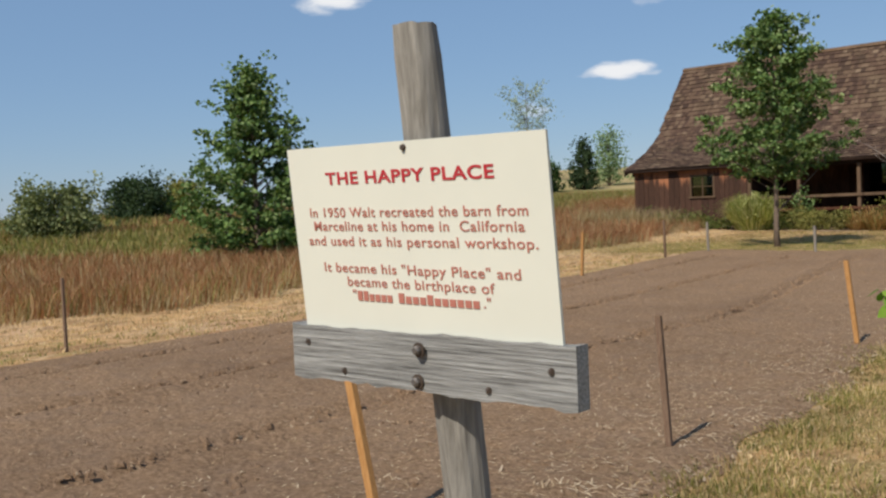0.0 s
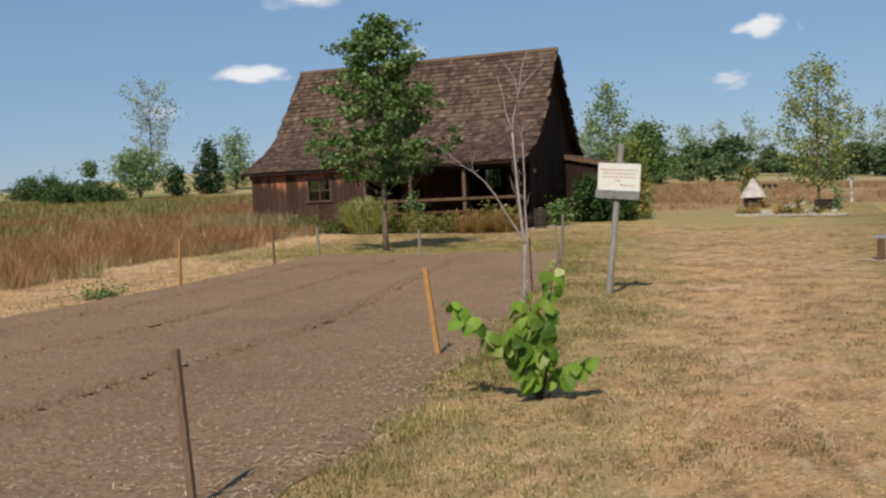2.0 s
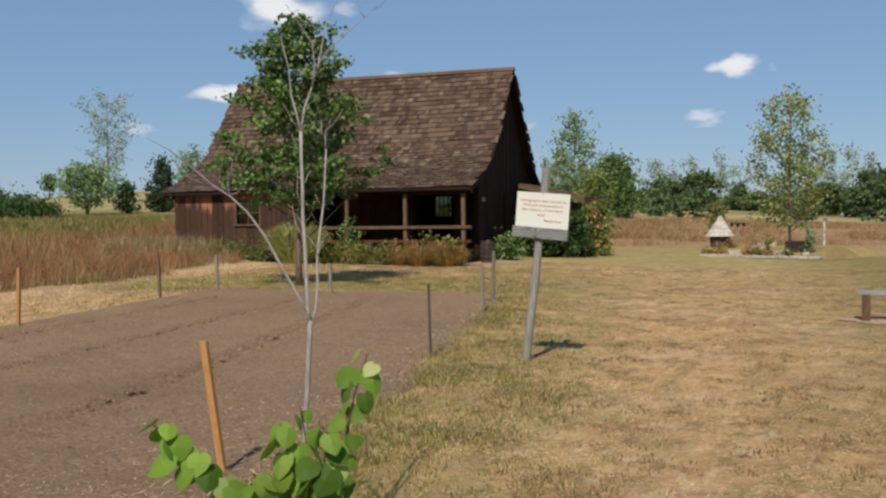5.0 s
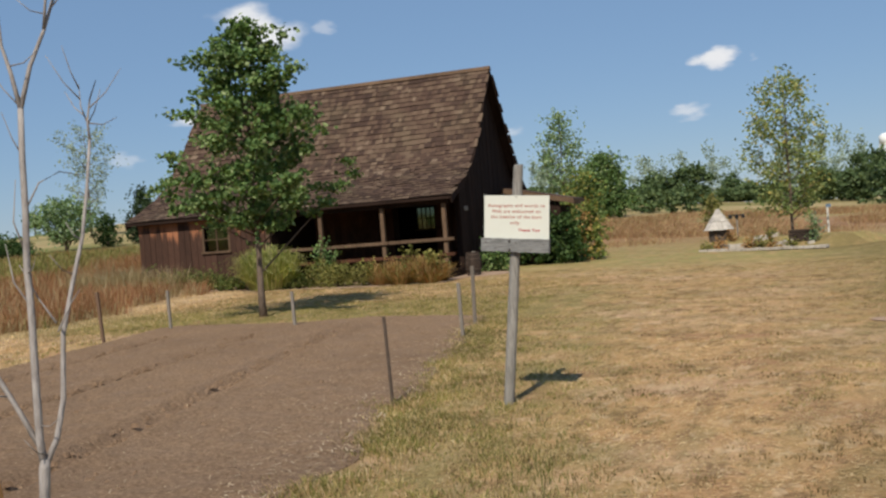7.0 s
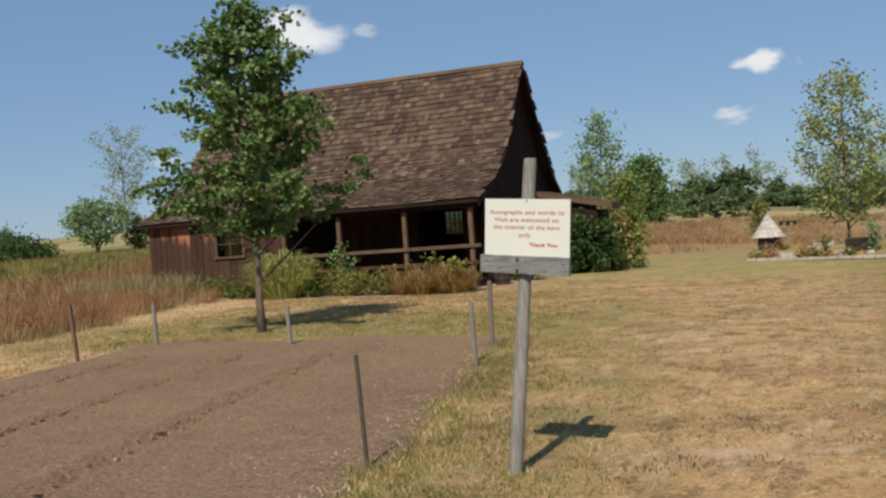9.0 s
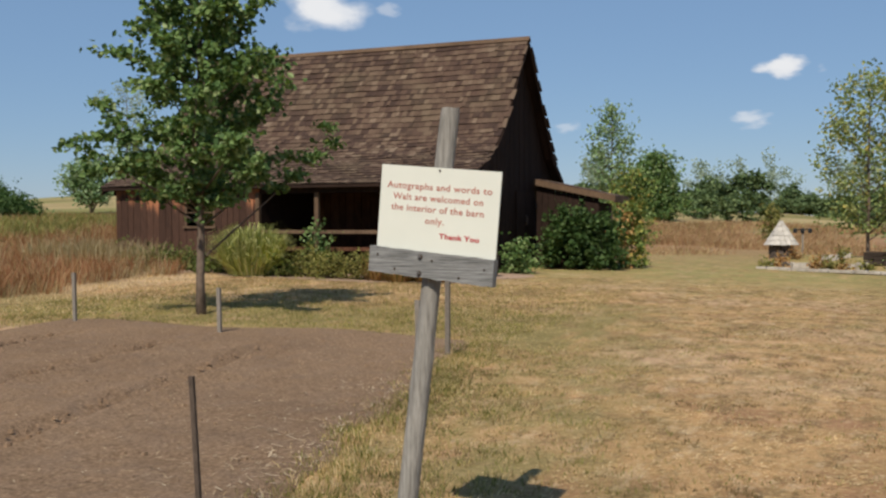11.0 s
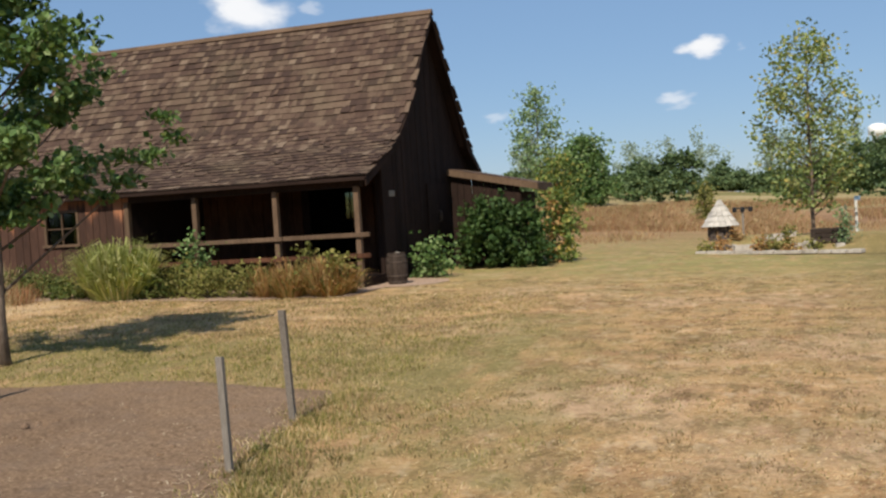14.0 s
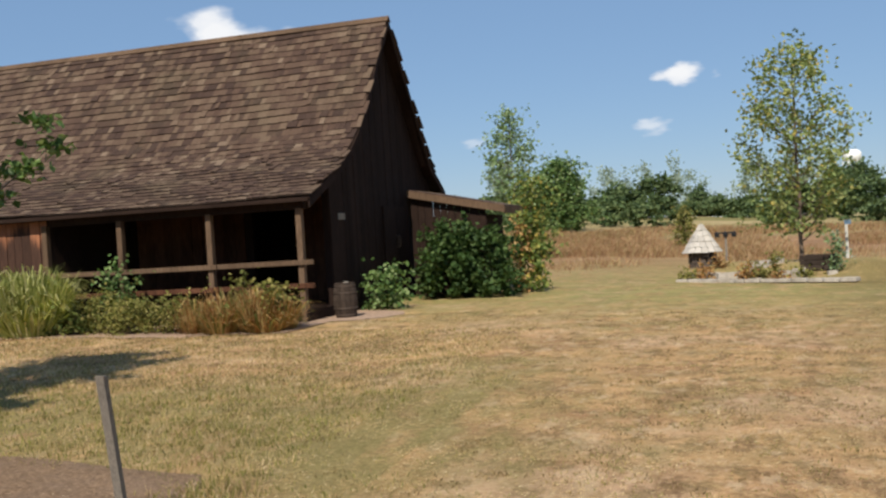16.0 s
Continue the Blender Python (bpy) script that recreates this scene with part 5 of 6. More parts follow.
notice((0.244, 0.36, -0.01), 0, "cream notice with red lettering on a weathered post, leaning", [(0.01, 0.135, -0.15), (0.006, -0.055, 1.776)], 0.0395, (-0.312, 0.302, 1.196, 1.288, 0.03), 0.3, (-0.288, 1.296, 0.559, 0.306), 1.1, lean_one, L1, B1, [(0.008, 1.264), (-0.002, 1.212)], 0.509, 3)
L2 = [(text, 0.0275, INK_BROWN, u0, u1, z, 0.0014) for text, u0, u1, z in (("Autographs and words to", 0.059, 0.936, 0.77), ("Walt are welcomed on", 0.115, 0.871, 0.638), ("the interior of the barn", 0.105, 0.882, 0.508), ("only.", 0.406, 0.563, 0.372))]
L2.append(("Thank You", 0.0215, INK_RED, 0.531, 0.858, 0.205, 0.0032))
notice((-1.392, 13.354, 0.0), -8.0, "cream notice on a leaning grey post at the bed's edge", [(-0.017, -0.01, -0.15), (0.219, 0.066, 1.99)], 0.0435, (-0.125, 0.478, 1.299, 1.409, 0.035), 5.2, (-0.109, 1.405, 0.578, 0.357), 5.0, lambda z: -0.002, L2, [], [(0.128, 1.364), (0.122, 1.294)], 0.5, 6)


# ---- stakes round the bed ----
def stake(x, y, tx, ty, tall, w, mat, label, sunk=0.06):
    root = thing("garden_stake", floor_at(x, y), label, "stake", "stakes round the bed")
    dx, dy = tx - x, ty - y
    b = Build().hexa([(-w / 2, -w / 2.6, -sunk), (w / 2, -w / 2.6, -sunk), (w / 2, w / 2.6, -sunk), (-w / 2, w / 2.6, -sunk), (dx - w / 2, dy - w / 2.6, tall), (dx + w / 2, dy - w / 2.6, tall), (dx + w / 2, dy + w / 2.6, tall - 0.004), (dx - w / 2, dy + w / 2.6, tall - 0.004)])
    part("stake", b, mat, root, bevel=0.003)


GREY_L, TAN_L, DARK_L = "grey weathered wooden stake at the bed's edge", "new tan wooden stake leaning at the bed's edge", "thin dark stake at the bed's edge"
BROWN_L = "thin dark-brown stake at the bed's edge"
STAKES = [(-1.5, 4.16, -1.525, 4.12, 0.8, 0.036, STAKE_BROWN, BROWN_L), (-1.906, 8.39, -1.96, 8.28, 0.81, 0.042, STAKE_TAN, TAN_L), (-9.43, 4.56, -9.43, 4.56, 0.85, 0.04, STAKE_BROWN, BROWN_L), (-8.9, 9.52, -8.92, 9.5, 0.81, 0.045, STAKE_BROWN, BROWN_L),
          (-9.18, 14.67, -9.05, 14.57, 0.86, 0.05, STAKE_TAN, TAN_L), (-9.72, 18.8, -9.61, 18.59, 0.85, 0.05, STAKE_BROWN, BROWN_L), (-9.36, 20.16, -9.38, 20.17, 0.7, 0.05, STAKE_GREY, GREY_L), (-6.7, 19.72, -6.71, 19.72, 0.59, 0.05, STAKE_GREY, "pale grey stake at the bed's far corner"),
          (-3.25, 17.9, -3.25, 17.87, 0.74, 0.045, STAKE_GREY, GREY_L), (-3.5, 19.27, -3.38, 18.97, 0.88, 0.05, STAKE_GREY, "tall grey stake at the bed's far corner"), (-2.47, 13.42, -2.46, 13.34, 0.79, 0.026, STAKE_DARK, DARK_L), (-1.76, 2.1, -1.965, 2.12, 0.8, 0.044, STAKE_TAN, TAN_L)]
for row in STAKES:
    stake(*row)


# ---- redbud and dead sapling by the bed ----
def redbud():
    rng = random.Random(31)
    root = thing("redbud_bush", floor_at(-0.59, 6.9), "young redbud shrub with large bright green heart-shaped leaves", "bush")
    r, d = Vector((0.95, 0.305, 0)), Vector((-0.305, 0.95, 0))
    # each stem: points (along r, up, along d), how many leaves, leaf size
    stems = [([(0.02, -0.04, 0), (-0.12, 0.2, 0), (-0.3, 0.4, -0.02), (-0.46, 0.56, -0.03), (-0.6, 0.7, -0.04)], 21, 0.115),
             ([(0.03, -0.04, 0), (0.12, 0.12, -0.03), (0.24, 0.22, -0.05), (0.36, 0.29, -0.06)], 9, 0.115),
             ([(0.02, -0.04, 0.02), (0.06, 0.3, 0.13), (0.1, 0.54, 0.27), (0.13, 0.74, 0.39), (0.18, 0.9, 0.5)], 15, 0.105),
             ([(0, -0.04, 0), (-0.04, 0.25, 0.02), (-0.08, 0.5, 0.04), (-0.12, 0.68, 0.05)], 13, 0.12),
             ([(0, -0.04, 0), (0.03, 0.3, -0.02), (0.05, 0.5, -0.02), (0.07, 0.66, 0.0)], 15, 0.12),
             ([(0, -0.04, 0), (-0.08, 0.22, -0.08), (-0.15, 0.4, -0.1), (-0.2, 0.52, -0.1)], 12, 0.12),
             ([(0.01, -0.04, 0), (0.05, 0.18, -0.1), (0.06, 0.32, -0.14), (0.04, 0.42, -0.16)], 10, 0.115),
             ([(0.0, -0.04, 0), (-0.04, 0.14, -0.1), (-0.1, 0.22, -0.15)], 6, 0.11),
             ([(0, -0.04, 0.02), (-0.02, 0.35, 0.08), (-0.03, 0.6, 0.1), (-0.06, 0.74, 0.12)], 6, 0.075)]
    wood_b = Build()
    outline = [(0, 0), (-0.24, -0.1), (-0.46, 0.06), (-0.52, 0.34), (-0.38, 0.66), (-0.16, 0.88), (0, 1.0), (0.16, 0.88), (0.38, 0.66), (0.52, 0.34), (0.46, 0.06), (0.24, -0.1)]
    n = len(outline)
    for pts, count, size in stems:
        path = [r * a + d * c + Vector((0, 0, z)) for a, z, c in pts]
        last = len(path) - 1
        wood_b.tube(path, [0.010 - 0.0075 * i / last for i in range(last + 1)], 6)
        for k in range(count):
            u = (0.3 + 0.7 * (k + 0.5) / count) * last
            q = path[int(min(u, last - 0.001))].lerp(path[int(min(u, last - 0.001)) + 1], u - int(min(u, last - 0.001)))
            s_ = size * rng.uniform(0.75, 1.15) * (0.72 if u > last - 0.35 else 1)
            side = 1 if k % 2 else -1
            a = -math.pi / 2 + side * rng.uniform(0.1, 1.0) + rng.gauss(0, 0.35)
            if rng.random() < 0.25:
                a = rng.uniform(0, 6.283)
            tilt = rng.uniform(0.5, 1.2)
            off = r * side * rng.uniform(0.015, 0.05) + d * rng.gauss(0, 0.025) + Vector((0, 0, rng.uniform(0.0, 0.04)))
            m = Matrix.Translation(q + off) @ Matrix.Rotation(a - math.pi / 2, 4, "Z") @ Matrix.Rotation(rng.gauss(0, 0.3), 4, "Y") @ Matrix.Rotation(-tilt, 4, "X")
            curl = rng.uniform(0.12, 0.34)
            b = Build()
            b.v = [tuple(m @ Vector((x * s_, y * s_, -abs(x) * s_ * 0.22 - curl * s_ * y * y))) for x, y in outline] + [tuple(m @ Vector((0, 0.42 * s_, -0.02 * s_)))]
            b.f = [(n, i, (i + 1) % n) for i in range(n)]
            part("leaf", b, LEAF_BRIGHT, root)
            wood_b.tube([q, q + off], [0.0018, 0.0012], 4)
    part("stem", wood_b, BARK_DARK, root)


redbud()


def sapling():
    rng = random.Random(4)
    root = thing("dead_sapling", floor_at(-0.72, 7.165), "bare pale dead sapling with forked thin branches", "tree")
    # the limbs spread along r, with d across them
    r = Vector((0.825, 0.565, 0))
    d = Vector((-0.565, 0.825, 0))

    def P(a, z, c=0.0):
        k = max(0.0, (z - 1.0) / 0.87)
        return tuple(r * (a + 0.012 + 0.026 * k) + d * (c + 0.04 + 0.18 * k) + Vector((0, 0, z)))

    part("trunk", Build().tube([P(-0.05, -0.08), P(-0.042, 0.3), P(-0.028, 0.68), P(-0.022, 0.74), P(-0.014, 0.87), P(-0.004, 1.04), P(-0.002, 1.06)], [0.0125, 0.0115, 0.0115, 0.0125, 0.011, 0.0125, 0.011], 9), BARK_PALE, root, smooth=True)
    limbs = [([P(-0.004, 1.05), P(-0.012, 1.1), P(-0.017, 1.22), P(-0.022, 1.37), P(-0.03, 1.5), P(-0.03, 1.62), P(-0.034, 1.75), P(-0.035, 1.87)], 0.0112, 0.0085),
             ([P(0.0, 1.05), P(0.022, 1.1, 0.02), P(0.035, 1.18, 0.05), P(0.038, 1.33, 0.06), P(0.058, 1.44, 0.1), P(0.082, 1.56, 0.15), P(0.094, 1.68, 0.18), P(0.104, 1.81, 0.2)], 0.0088, 0.0045),
             ([P(0.104, 1.81, 0.2), P(0.1, 1.86, 0.2), P(0.108, 1.92, 0.2), P(0.125, 1.97, 0.2)], 0.0045, 0.0015),
             ([P(0.102, 1.85, 0.2), P(0.085, 1.9, 0.2), P(0.082, 1.96, 0.2)], 0.003, 0.001),
             ([P(-0.008, 1.08), P(-0.055, 1.17, 0.01), P(-0.12, 1.285, 0.02), P(-0.19, 1.42, 0.03), P(-0.262, 1.52, 0.03), P(-0.335, 1.59, 0.04), P(-0.41, 1.64, 0.04), P(-0.5, 1.72, 0.05), P(-0.59, 1.79, 0.05), P(-0.68, 1.84, 0.05)], 0.0078, 0.002),
             ([P(-0.335, 1.59, 0.04), P(-0.345, 1.64, 0.05), P(-0.34, 1.7, 0.05)], 0.003, 0.001), ([P(-0.41, 1.64, 0.04), P(-0.46, 1.65, 0.02), P(-0.53, 1.68, 0.0)], 0.003, 0.001),
             ([P(-0.035, 1.87), P(-0.055, 1.96), P(-0.075, 2.03), P(-0.085, 2.15), P(-0.12, 2.3)], 0.0072, 0.002),
             ([P(-0.035, 1.87), P(-0.014, 1.98, 0.02), P(0.018, 2.07, 0.03), P(0.05, 2.18, 0.03), P(0.085, 2.36, 0.03), P(0.155, 2.52, 0.04)], 0.0076, 0.002),
             ([P(0.018, 2.07, 0.03), P(0.03, 2.17, 0.0), P(0.02, 2.27, 0.0), P(-0.05, 2.37, -0.02), P(-0.1, 2.44, -0.03)], 0.0045, 0.0012),
             ([P(0.05, 2.18, 0.03), P(0.09, 2.24, 0.03), P(0.14, 2.29, 0.02), P(0.215, 2.36, 0.02), P(0.33, 2.47, 0.03)], 0.0048, 0.0012),
             ([P(-0.028, 1.63), P(0.0, 1.69, 0.01), P(0.045, 1.715, 0.02), P(0.09, 1.705, 0.02)], 0.003, 0.001),
             ([P(-0.022, 1.4), P(-0.06, 1.46, 0.01), P(-0.075, 1.55, 0.0)], 0.0034, 0.001), ([P(-0.03, 1.52), P(-0.055, 1.6, -0.01), P(-0.05, 1.7, 0.0)], 0.003, 0.001),
             ([P(0.03, 1.36), P(-0.01, 1.42, 0.02), P(-0.05, 1.5, 0.03)], 0.0032, 0.001), ([P(0.034, 1.34), P(0.06, 1.4, 0.03), P(0.08, 1.43, 0.04)], 0.003, 0.001)]
    for k in range(26):
        pts = limbs[k % 11][0]
        i = rng.randrange(0, len(pts) - 1)
        a = Vector(pts[i]).lerp(Vector(pts[i + 1]), rng.random())
        s_ = rng.choice((-1, 1)) * rng.uniform(0.02, 0.09)
        e = a + r * s_ + d * rng.uniform(-0.08, 0.08) + Vector((0, 0, rng.uniform(0.02, 0.12)))
        limbs.append(([tuple(a), tuple(a.lerp(e, 0.5) + Vector((0, 0, -0.012))), tuple(e)], 0.0024, 0.0009))
    for pts, r0, r1 in limbs:
        n = len(pts)
        part("branch", Build().tube(pts, [(r0 + (r1 - r0) * i / (n - 1)) * 0.85 for i in range(n)], 7), BARK_PALE, root, smooth=True)


sapling()


# ---- plants before the porch ----
def clump(name, x, y, label, tall, wide, n, size, mat, seed, deep=0.5):
    return tree(name, floor_at(x, y), label, tall, 0.0, [(0.04, wide), (0.4, wide), (0.75, wide * 0.75), (1, wide * 0.35)], 30, n, size, mat, BARK_DARK, seed, 0.13)


def blade_clump(name, x, y, label, n, lo, hi, spread, foot, width, mat, seed, second=None):
    """A clump of arching blades."""
    rng = random.Random(seed)
    root = thing(name, floor_at(x, y), label, "plant")
    both = (Build(), Build())
    for _ in range(n):
        b = both[1 if second and rng.random() < 0.2 else 0]
        a, r = rng.uniform(0, 6.283), foot * math.sqrt(rng.random())
        h, out = rng.uniform(lo, hi), rng.uniform(0.12, 1.0) * spread
        d = Vector((math.cos(a), math.sin(a), 0))
        s_ = Vector((-d.y, d.x, 0)) * width / 2
        d2 = Vector((math.cos(a + rng.gauss(0, 0.5)), math.sin(a + rng.gauss(0, 0.5)), 0))
        droop = rng.uniform(0.15, 0.75) * out / spread
        h *= 1.0 - 0.3 * r / foot
        p0, p1 = d * r, d * (r * 1.15 + out * 0.18) + Vector((0, 0, h * 0.55))
        p2 = p1 + d2 * out * 0.27 + Vector((0, 0, h * 0.36))
        p3 = p2 + d2 * out * 0.4 + Vector((0, 0, h * (0.12 - droop * 0.5)))
        o = len(b.v)
        for p, wd in ((p0, 1), (p1, 1), (p2, 0.8)):
            b.v += [tuple(p - s_ * wd), tuple(p + s_ * wd)]
        b.v.append(tuple(p3))
        b.f += [(o, o + 1, o + 3, o + 2), (o + 2, o + 3, o + 5, o + 4), (o + 4, o + 5, o + 6)]
    part("foliage", both[0], mat, root)
    if second:
        part("green_foliage", both[1], second, root)


blade_clump("fountain_grass", -12.5, 29.45, "big arching clump of pale green ornamental grass", 1500, 0.45, 1.5, 1.05, 0.55, 0.026, LEAF_BLADE, 50)
for q, (x, y) in enumerate(((-9.2, 29.55), (-8.6, 29.3), (-8.0, 29.45), (-7.7, 29.75), (-8.25, 29.85), (-8.9, 29.9), (-7.75, 29.3))):
    blade_clump("withered_daylily", x, y, "withered rust-brown daylily clump before the porch", 330, 0.16, (0.82, 0.66, 0.9, 0.75, 0.95, 0.85, 0.5)[q], 0.7, 0.26, 0.018, LEAF_RUST, 150 + q, LEAF_OLIVE)
for q, (nm, x, y, lab, tall, wide, n, size, mat) in enumerate((
        ("border_plant", -11.2, 29.8, "leafy green border plant before the porch", 0.7, 0.45, 1300, 0.055, LEAF_OLIVE), ("border_plant", -11.15, 30.2, "tall leafy border plant before the porch", 1.25, 0.35, 420, 0.085, LEAF_TREE),
        ("border_plant", -10.5, 29.65, "leafy green border plant before the porch", 0.6, 0.48, 1300, 0.055, LEAF_OLIVE), ("border_plant", -9.75, 29.7, "leafy green border plant before the porch", 0.6, 0.48, 1300, 0.055, LEAF_OLIVE),
        
        ("border_plant", -8.6, 30.15, "leafy green border plant by the porch rail", 0.95, 0.3, 260, 0.08, LEAF_OLIVE), ("border_plant", -7.95, 29.75, "leafy green border plant at the porch corner", 0.7, 0.4, 450, 0.09, LEAF_OLIVE), ("withered_plant", -7.95, 30.2, "leggy olive plant at the porch corner", 0.75, 0.35, 420, 0.07, LEAF_OLIVE),
        ("border_plant", -14.5, 29.7, "low dark green ground cover before the barn", 0.45, 0.5, 1100, 0.065, LEAF_COVER), ("border_plant", -15.3, 29.75, "low dark green ground cover before the barn", 0.45, 0.5, 1100, 0.065, LEAF_COVER), ("border_plant", -16.2, 29.8, "low dark green ground cover before the barn", 0.45, 0.5, 500, 0.09, LEAF_COVER), ("border_plant", -11.75, 29.5, "low dark green ground cover before the barn", 0.4, 0.45, 400, 0.09, LEAF_COVER), ("border_plant", -13.6, 29.4, "low dark green ground cover before the barn", 0.32, 0.5, 400, 0.09, LEAF_COVER),
        ("shrub", -7.1, 33.35, "small leafy green shrub by the barrel", 0.85, 0.42, 600, 0.1, LEAF_TREE), ("shrub", -6.5, 35.9, "dense dark green shrub before the lean-to", 1.7, 0.82, 2600, 0.12, LEAF_DARK), ("shrub", -5.65, 36.0, "dense dark green shrub before the lean-to", 1.55, 0.68, 2200, 0.12, LEAF_DARK), ("shrub", -4.9, 37.2, "shrub with withered straw-coloured leaves at the lean-to", 1.8, 0.42, 900, 0.11, LEAF_YELLOW), ("shrub", -5.1, 36.9, "withered pale vine beside the dark shrub", 1.75, 0.22, 200, 0.1, LEAF_RUST))):
    clump(nm, x, y, lab, tall, wide, n, size, mat, 60 + q)
clump("weed_patch", -9.6, 13.0, "low green weeds at the bed's edge", 0.09, 0.2, 260, 0.05, LEAF_TREE, 140)
clump("weed_patch", -9.62, 13.4, "low green weeds at the bed's edge", 0.08, 0.18, 220, 0.05, LEAF_TREE, 141)
b = Build()
for i in range(61):
    x = -16.5 + 9.2 * i / 60
    for y in (28.95 + 0.12 * math.sin(x * 2.2) + 0.08 * math.sin(x * 5), 29.9, 30.9):
        b.v.append((x, y, height(x, y) + 0.012))
for i in range(60):
    for j in range(2):
        a = 3 * i + j
        b.f.append((a, a + 3, a + 4, a + 1))
tagged(part("border_soil", b, MULCH), "bare pale soil of the porch border", "soil", kind="structure")
b = Build()
b.v = [(x, y, height(x, y) + 0.012) for x, y in ((-7.75, 30.85), (-6.9, 30.9), (-6.45, 31.25), (-6.25, 31.9), (-6.5, 32.6), (-7.1, 33.0), (-7.75, 33.3))]
b.f = [(0, 1, 2, 3, 4, 5, 6)]
tagged(part("trodden_soil", b, MULCH), "bare trodden earth by the barn wall", "soil", kind="structure")


# ---- bench ----
def bench():
    root = thing("bench", floor_at(2.13, 18.15), "low bench with a grey plank seat and dark square legs", "bench", rz=-4)
    for y0 in (0.0, 0.24):
        part("seat", Build().box(-0.05, 1.2, y0, y0 + 0.23, 0.37, 0.412), GREY_WOOD, root, bevel=0.006)
    for x in (0.0, 1.02):
        for y in (0.01, 0.35):
            part("leg", Build().box(x, x + 0.11, y, y + 0.11, -0.03, 0.368), BENCH_LEG, root, bevel=0.006)
        part("crosspiece", Build().box(x + 0.02, x + 0.09, 0.122, 0.348, 0.27, 0.36), BENCH_LEG, root)


bench()
b = Build()
b.v = [(2.9 + 1.05 * math.cos(a) * (1 + 0.12 * math.sin(3 * a)), 18.25 + 0.55 * math.sin(a) * (1 + 0.1 * math.sin(5 * a)), 0.012 + height(2.7, 18)) for a in [k * 0.2618 for k in range(24)]]
b.f = [tuple(range(24))]
tagged(part("bench_mulch", b, MULCH), "bare patch of mulch under the bench", "soil", kind="structure")


# ---- stone garden with the little well ----
def block(b, cx, cy, cz, sx, sy, sz, rng, turn=0.0):
    m = Matrix.Translation((cx, cy, cz)) @ Matrix.Rotation(turn, 4, "Z")
    j = lambda: rng.uniform(0.82, 1.0)
    b.hexa([m @ Vector(p) for p in ((-sx * j(), -sy * j(), 0), (sx * j(), -sy * j(), 0), (sx * j(), sy * j(), 0), (-sx * j(), sy * j(), 0), (-sx * j() * 0.92, -sy * j() * 0.92, sz * j()), (sx * j() * 0.92, -sy * j() * 0.92, sz * j()), (sx * j() * 0.92, sy * j() * 0.92, sz * j()), (-sx * j() * 0.92, sy * j() * 0.92, sz * j()))])


def mound(x, y):
    """Height of the raised bed of the stone garden above the lawn."""
    back = ((x + 1.8) * 2.2 + (y - 40.0) * 4.0) / 4.565
    along = ((x + 1.8) * 4.0 - (y - 40.0) * 2.2) / 4.565
    return 0.36 * smooth01((back + 0.1) / 2.0) * smooth01((5.6 - back) / 2.2) * smooth01((along + 0.9) / 0.9) * smooth01((4.75 - along) / 0.6)


def on_mound(x, y, lift=0.0):
    return (x, y, height(x, y) + mound(x, y) + lift)


rng = random.Random(91)
b = Build()
for j in range(29):
    for i in range(33):
        u, w = -0.9 + 6.1 * i / 32, -0.1 + 5.7 * j / 28
        x, y = -1.8 + (4.0 * u + 2.2 * w) / 4.565, 40.0 + (-2.2 * u + 4.0 * w) / 4.565
        b.v.append(on_mound(x, y, 0.006 + 0.02 * noise.noise((x * 3, y * 3, 3)) * (mound(x, y) > 0.05)))
for j in range(28):
    for i in range(32):
        a = j * 33 + i
        b.f.append((a, a + 1, a + 34, a + 33))
tagged(part("garden_mound", b, GROUND, smooth=True), "low raised bed of the stone garden, dry soil and grass", "soil", kind="structure")
edge = thing("stone_edging", floor_at(-1.8, 40.0), "low edging of pale flat limestone slabs round the garden", "edging")
for k in range(12):
    u = (k + 0.5) / 12
    b = Build()
    block(b, 4.0 * u, -2.2 * u, -0.03, rng.uniform(0.17, 0.21), rng.uniform(0.12, 0.17), rng.uniform(0.075, 0.105), rng, -0.5 + rng.gauss(0, 0.03))
    part("stone", b, STONE, edge, bevel=0.012)
for x, y, sx, sy, sz, turn in ((-0.55, 39.75, 0.3, 0.14, 0.2, 0.2), (-0.95, 40.1, 0.2, 0.14, 0.16, 0.5), (-0.05, 40.3, 0.17, 0.13, 0.15, 1.0), (0.15, 40.55, 0.34, 0.2, 0.12, -0.4), (0.42, 40.75, 0.32, 0.18, 0.1, 0.1), (0.62, 40.95, 0.2, 0.14, 0.16, -0.2), (0.72, 39.3, 0.16, 0.13, 0.17, 0.3), (1.02, 39.2, 0.15, 0.13, 0.19, -0.5), (1.2, 39.45, 0.12, 0.1, 0.12, 0.8), (0.1, 39.2, 0.12, 0.1, 0.09, 0.4), (-1.35, 40.35, 0.13, 0.11, 0.1, 0.1), (1.75, 38.9, 0.12, 0.1, 0.1, 0.2)):
    stone = thing("garden_stone", on_mound(x, y), "rough pale limestone block in the garden", "stone", "garden stones")
    b = Build()
    block(b, 0, 0, -0.04, sx, sy, sz + 0.04, rng, turn)
    part("stone", b, STONE, stone, bevel=0.02)
planter = thing("timber_planter", on_mound(1.52, 39.55), "low planter of dark weathered stacked timbers", "planter", rz=-20)
for z in (-0.03, 0.09, 0.21):
    for y in (-0.3, 0.24):
        part("timber", Build().box(-0.36, 0.36, y, y + 0.1, z, z + 0.11), BARREL_WOOD, planter, bevel=0.008)
    for x in (-0.33, 0.23):
        part("timber", Build().box(x, x + 0.1, -0.195, 0.235, z + 0.004, z + 0.106), BARREL_WOOD, planter, bevel=0.008)
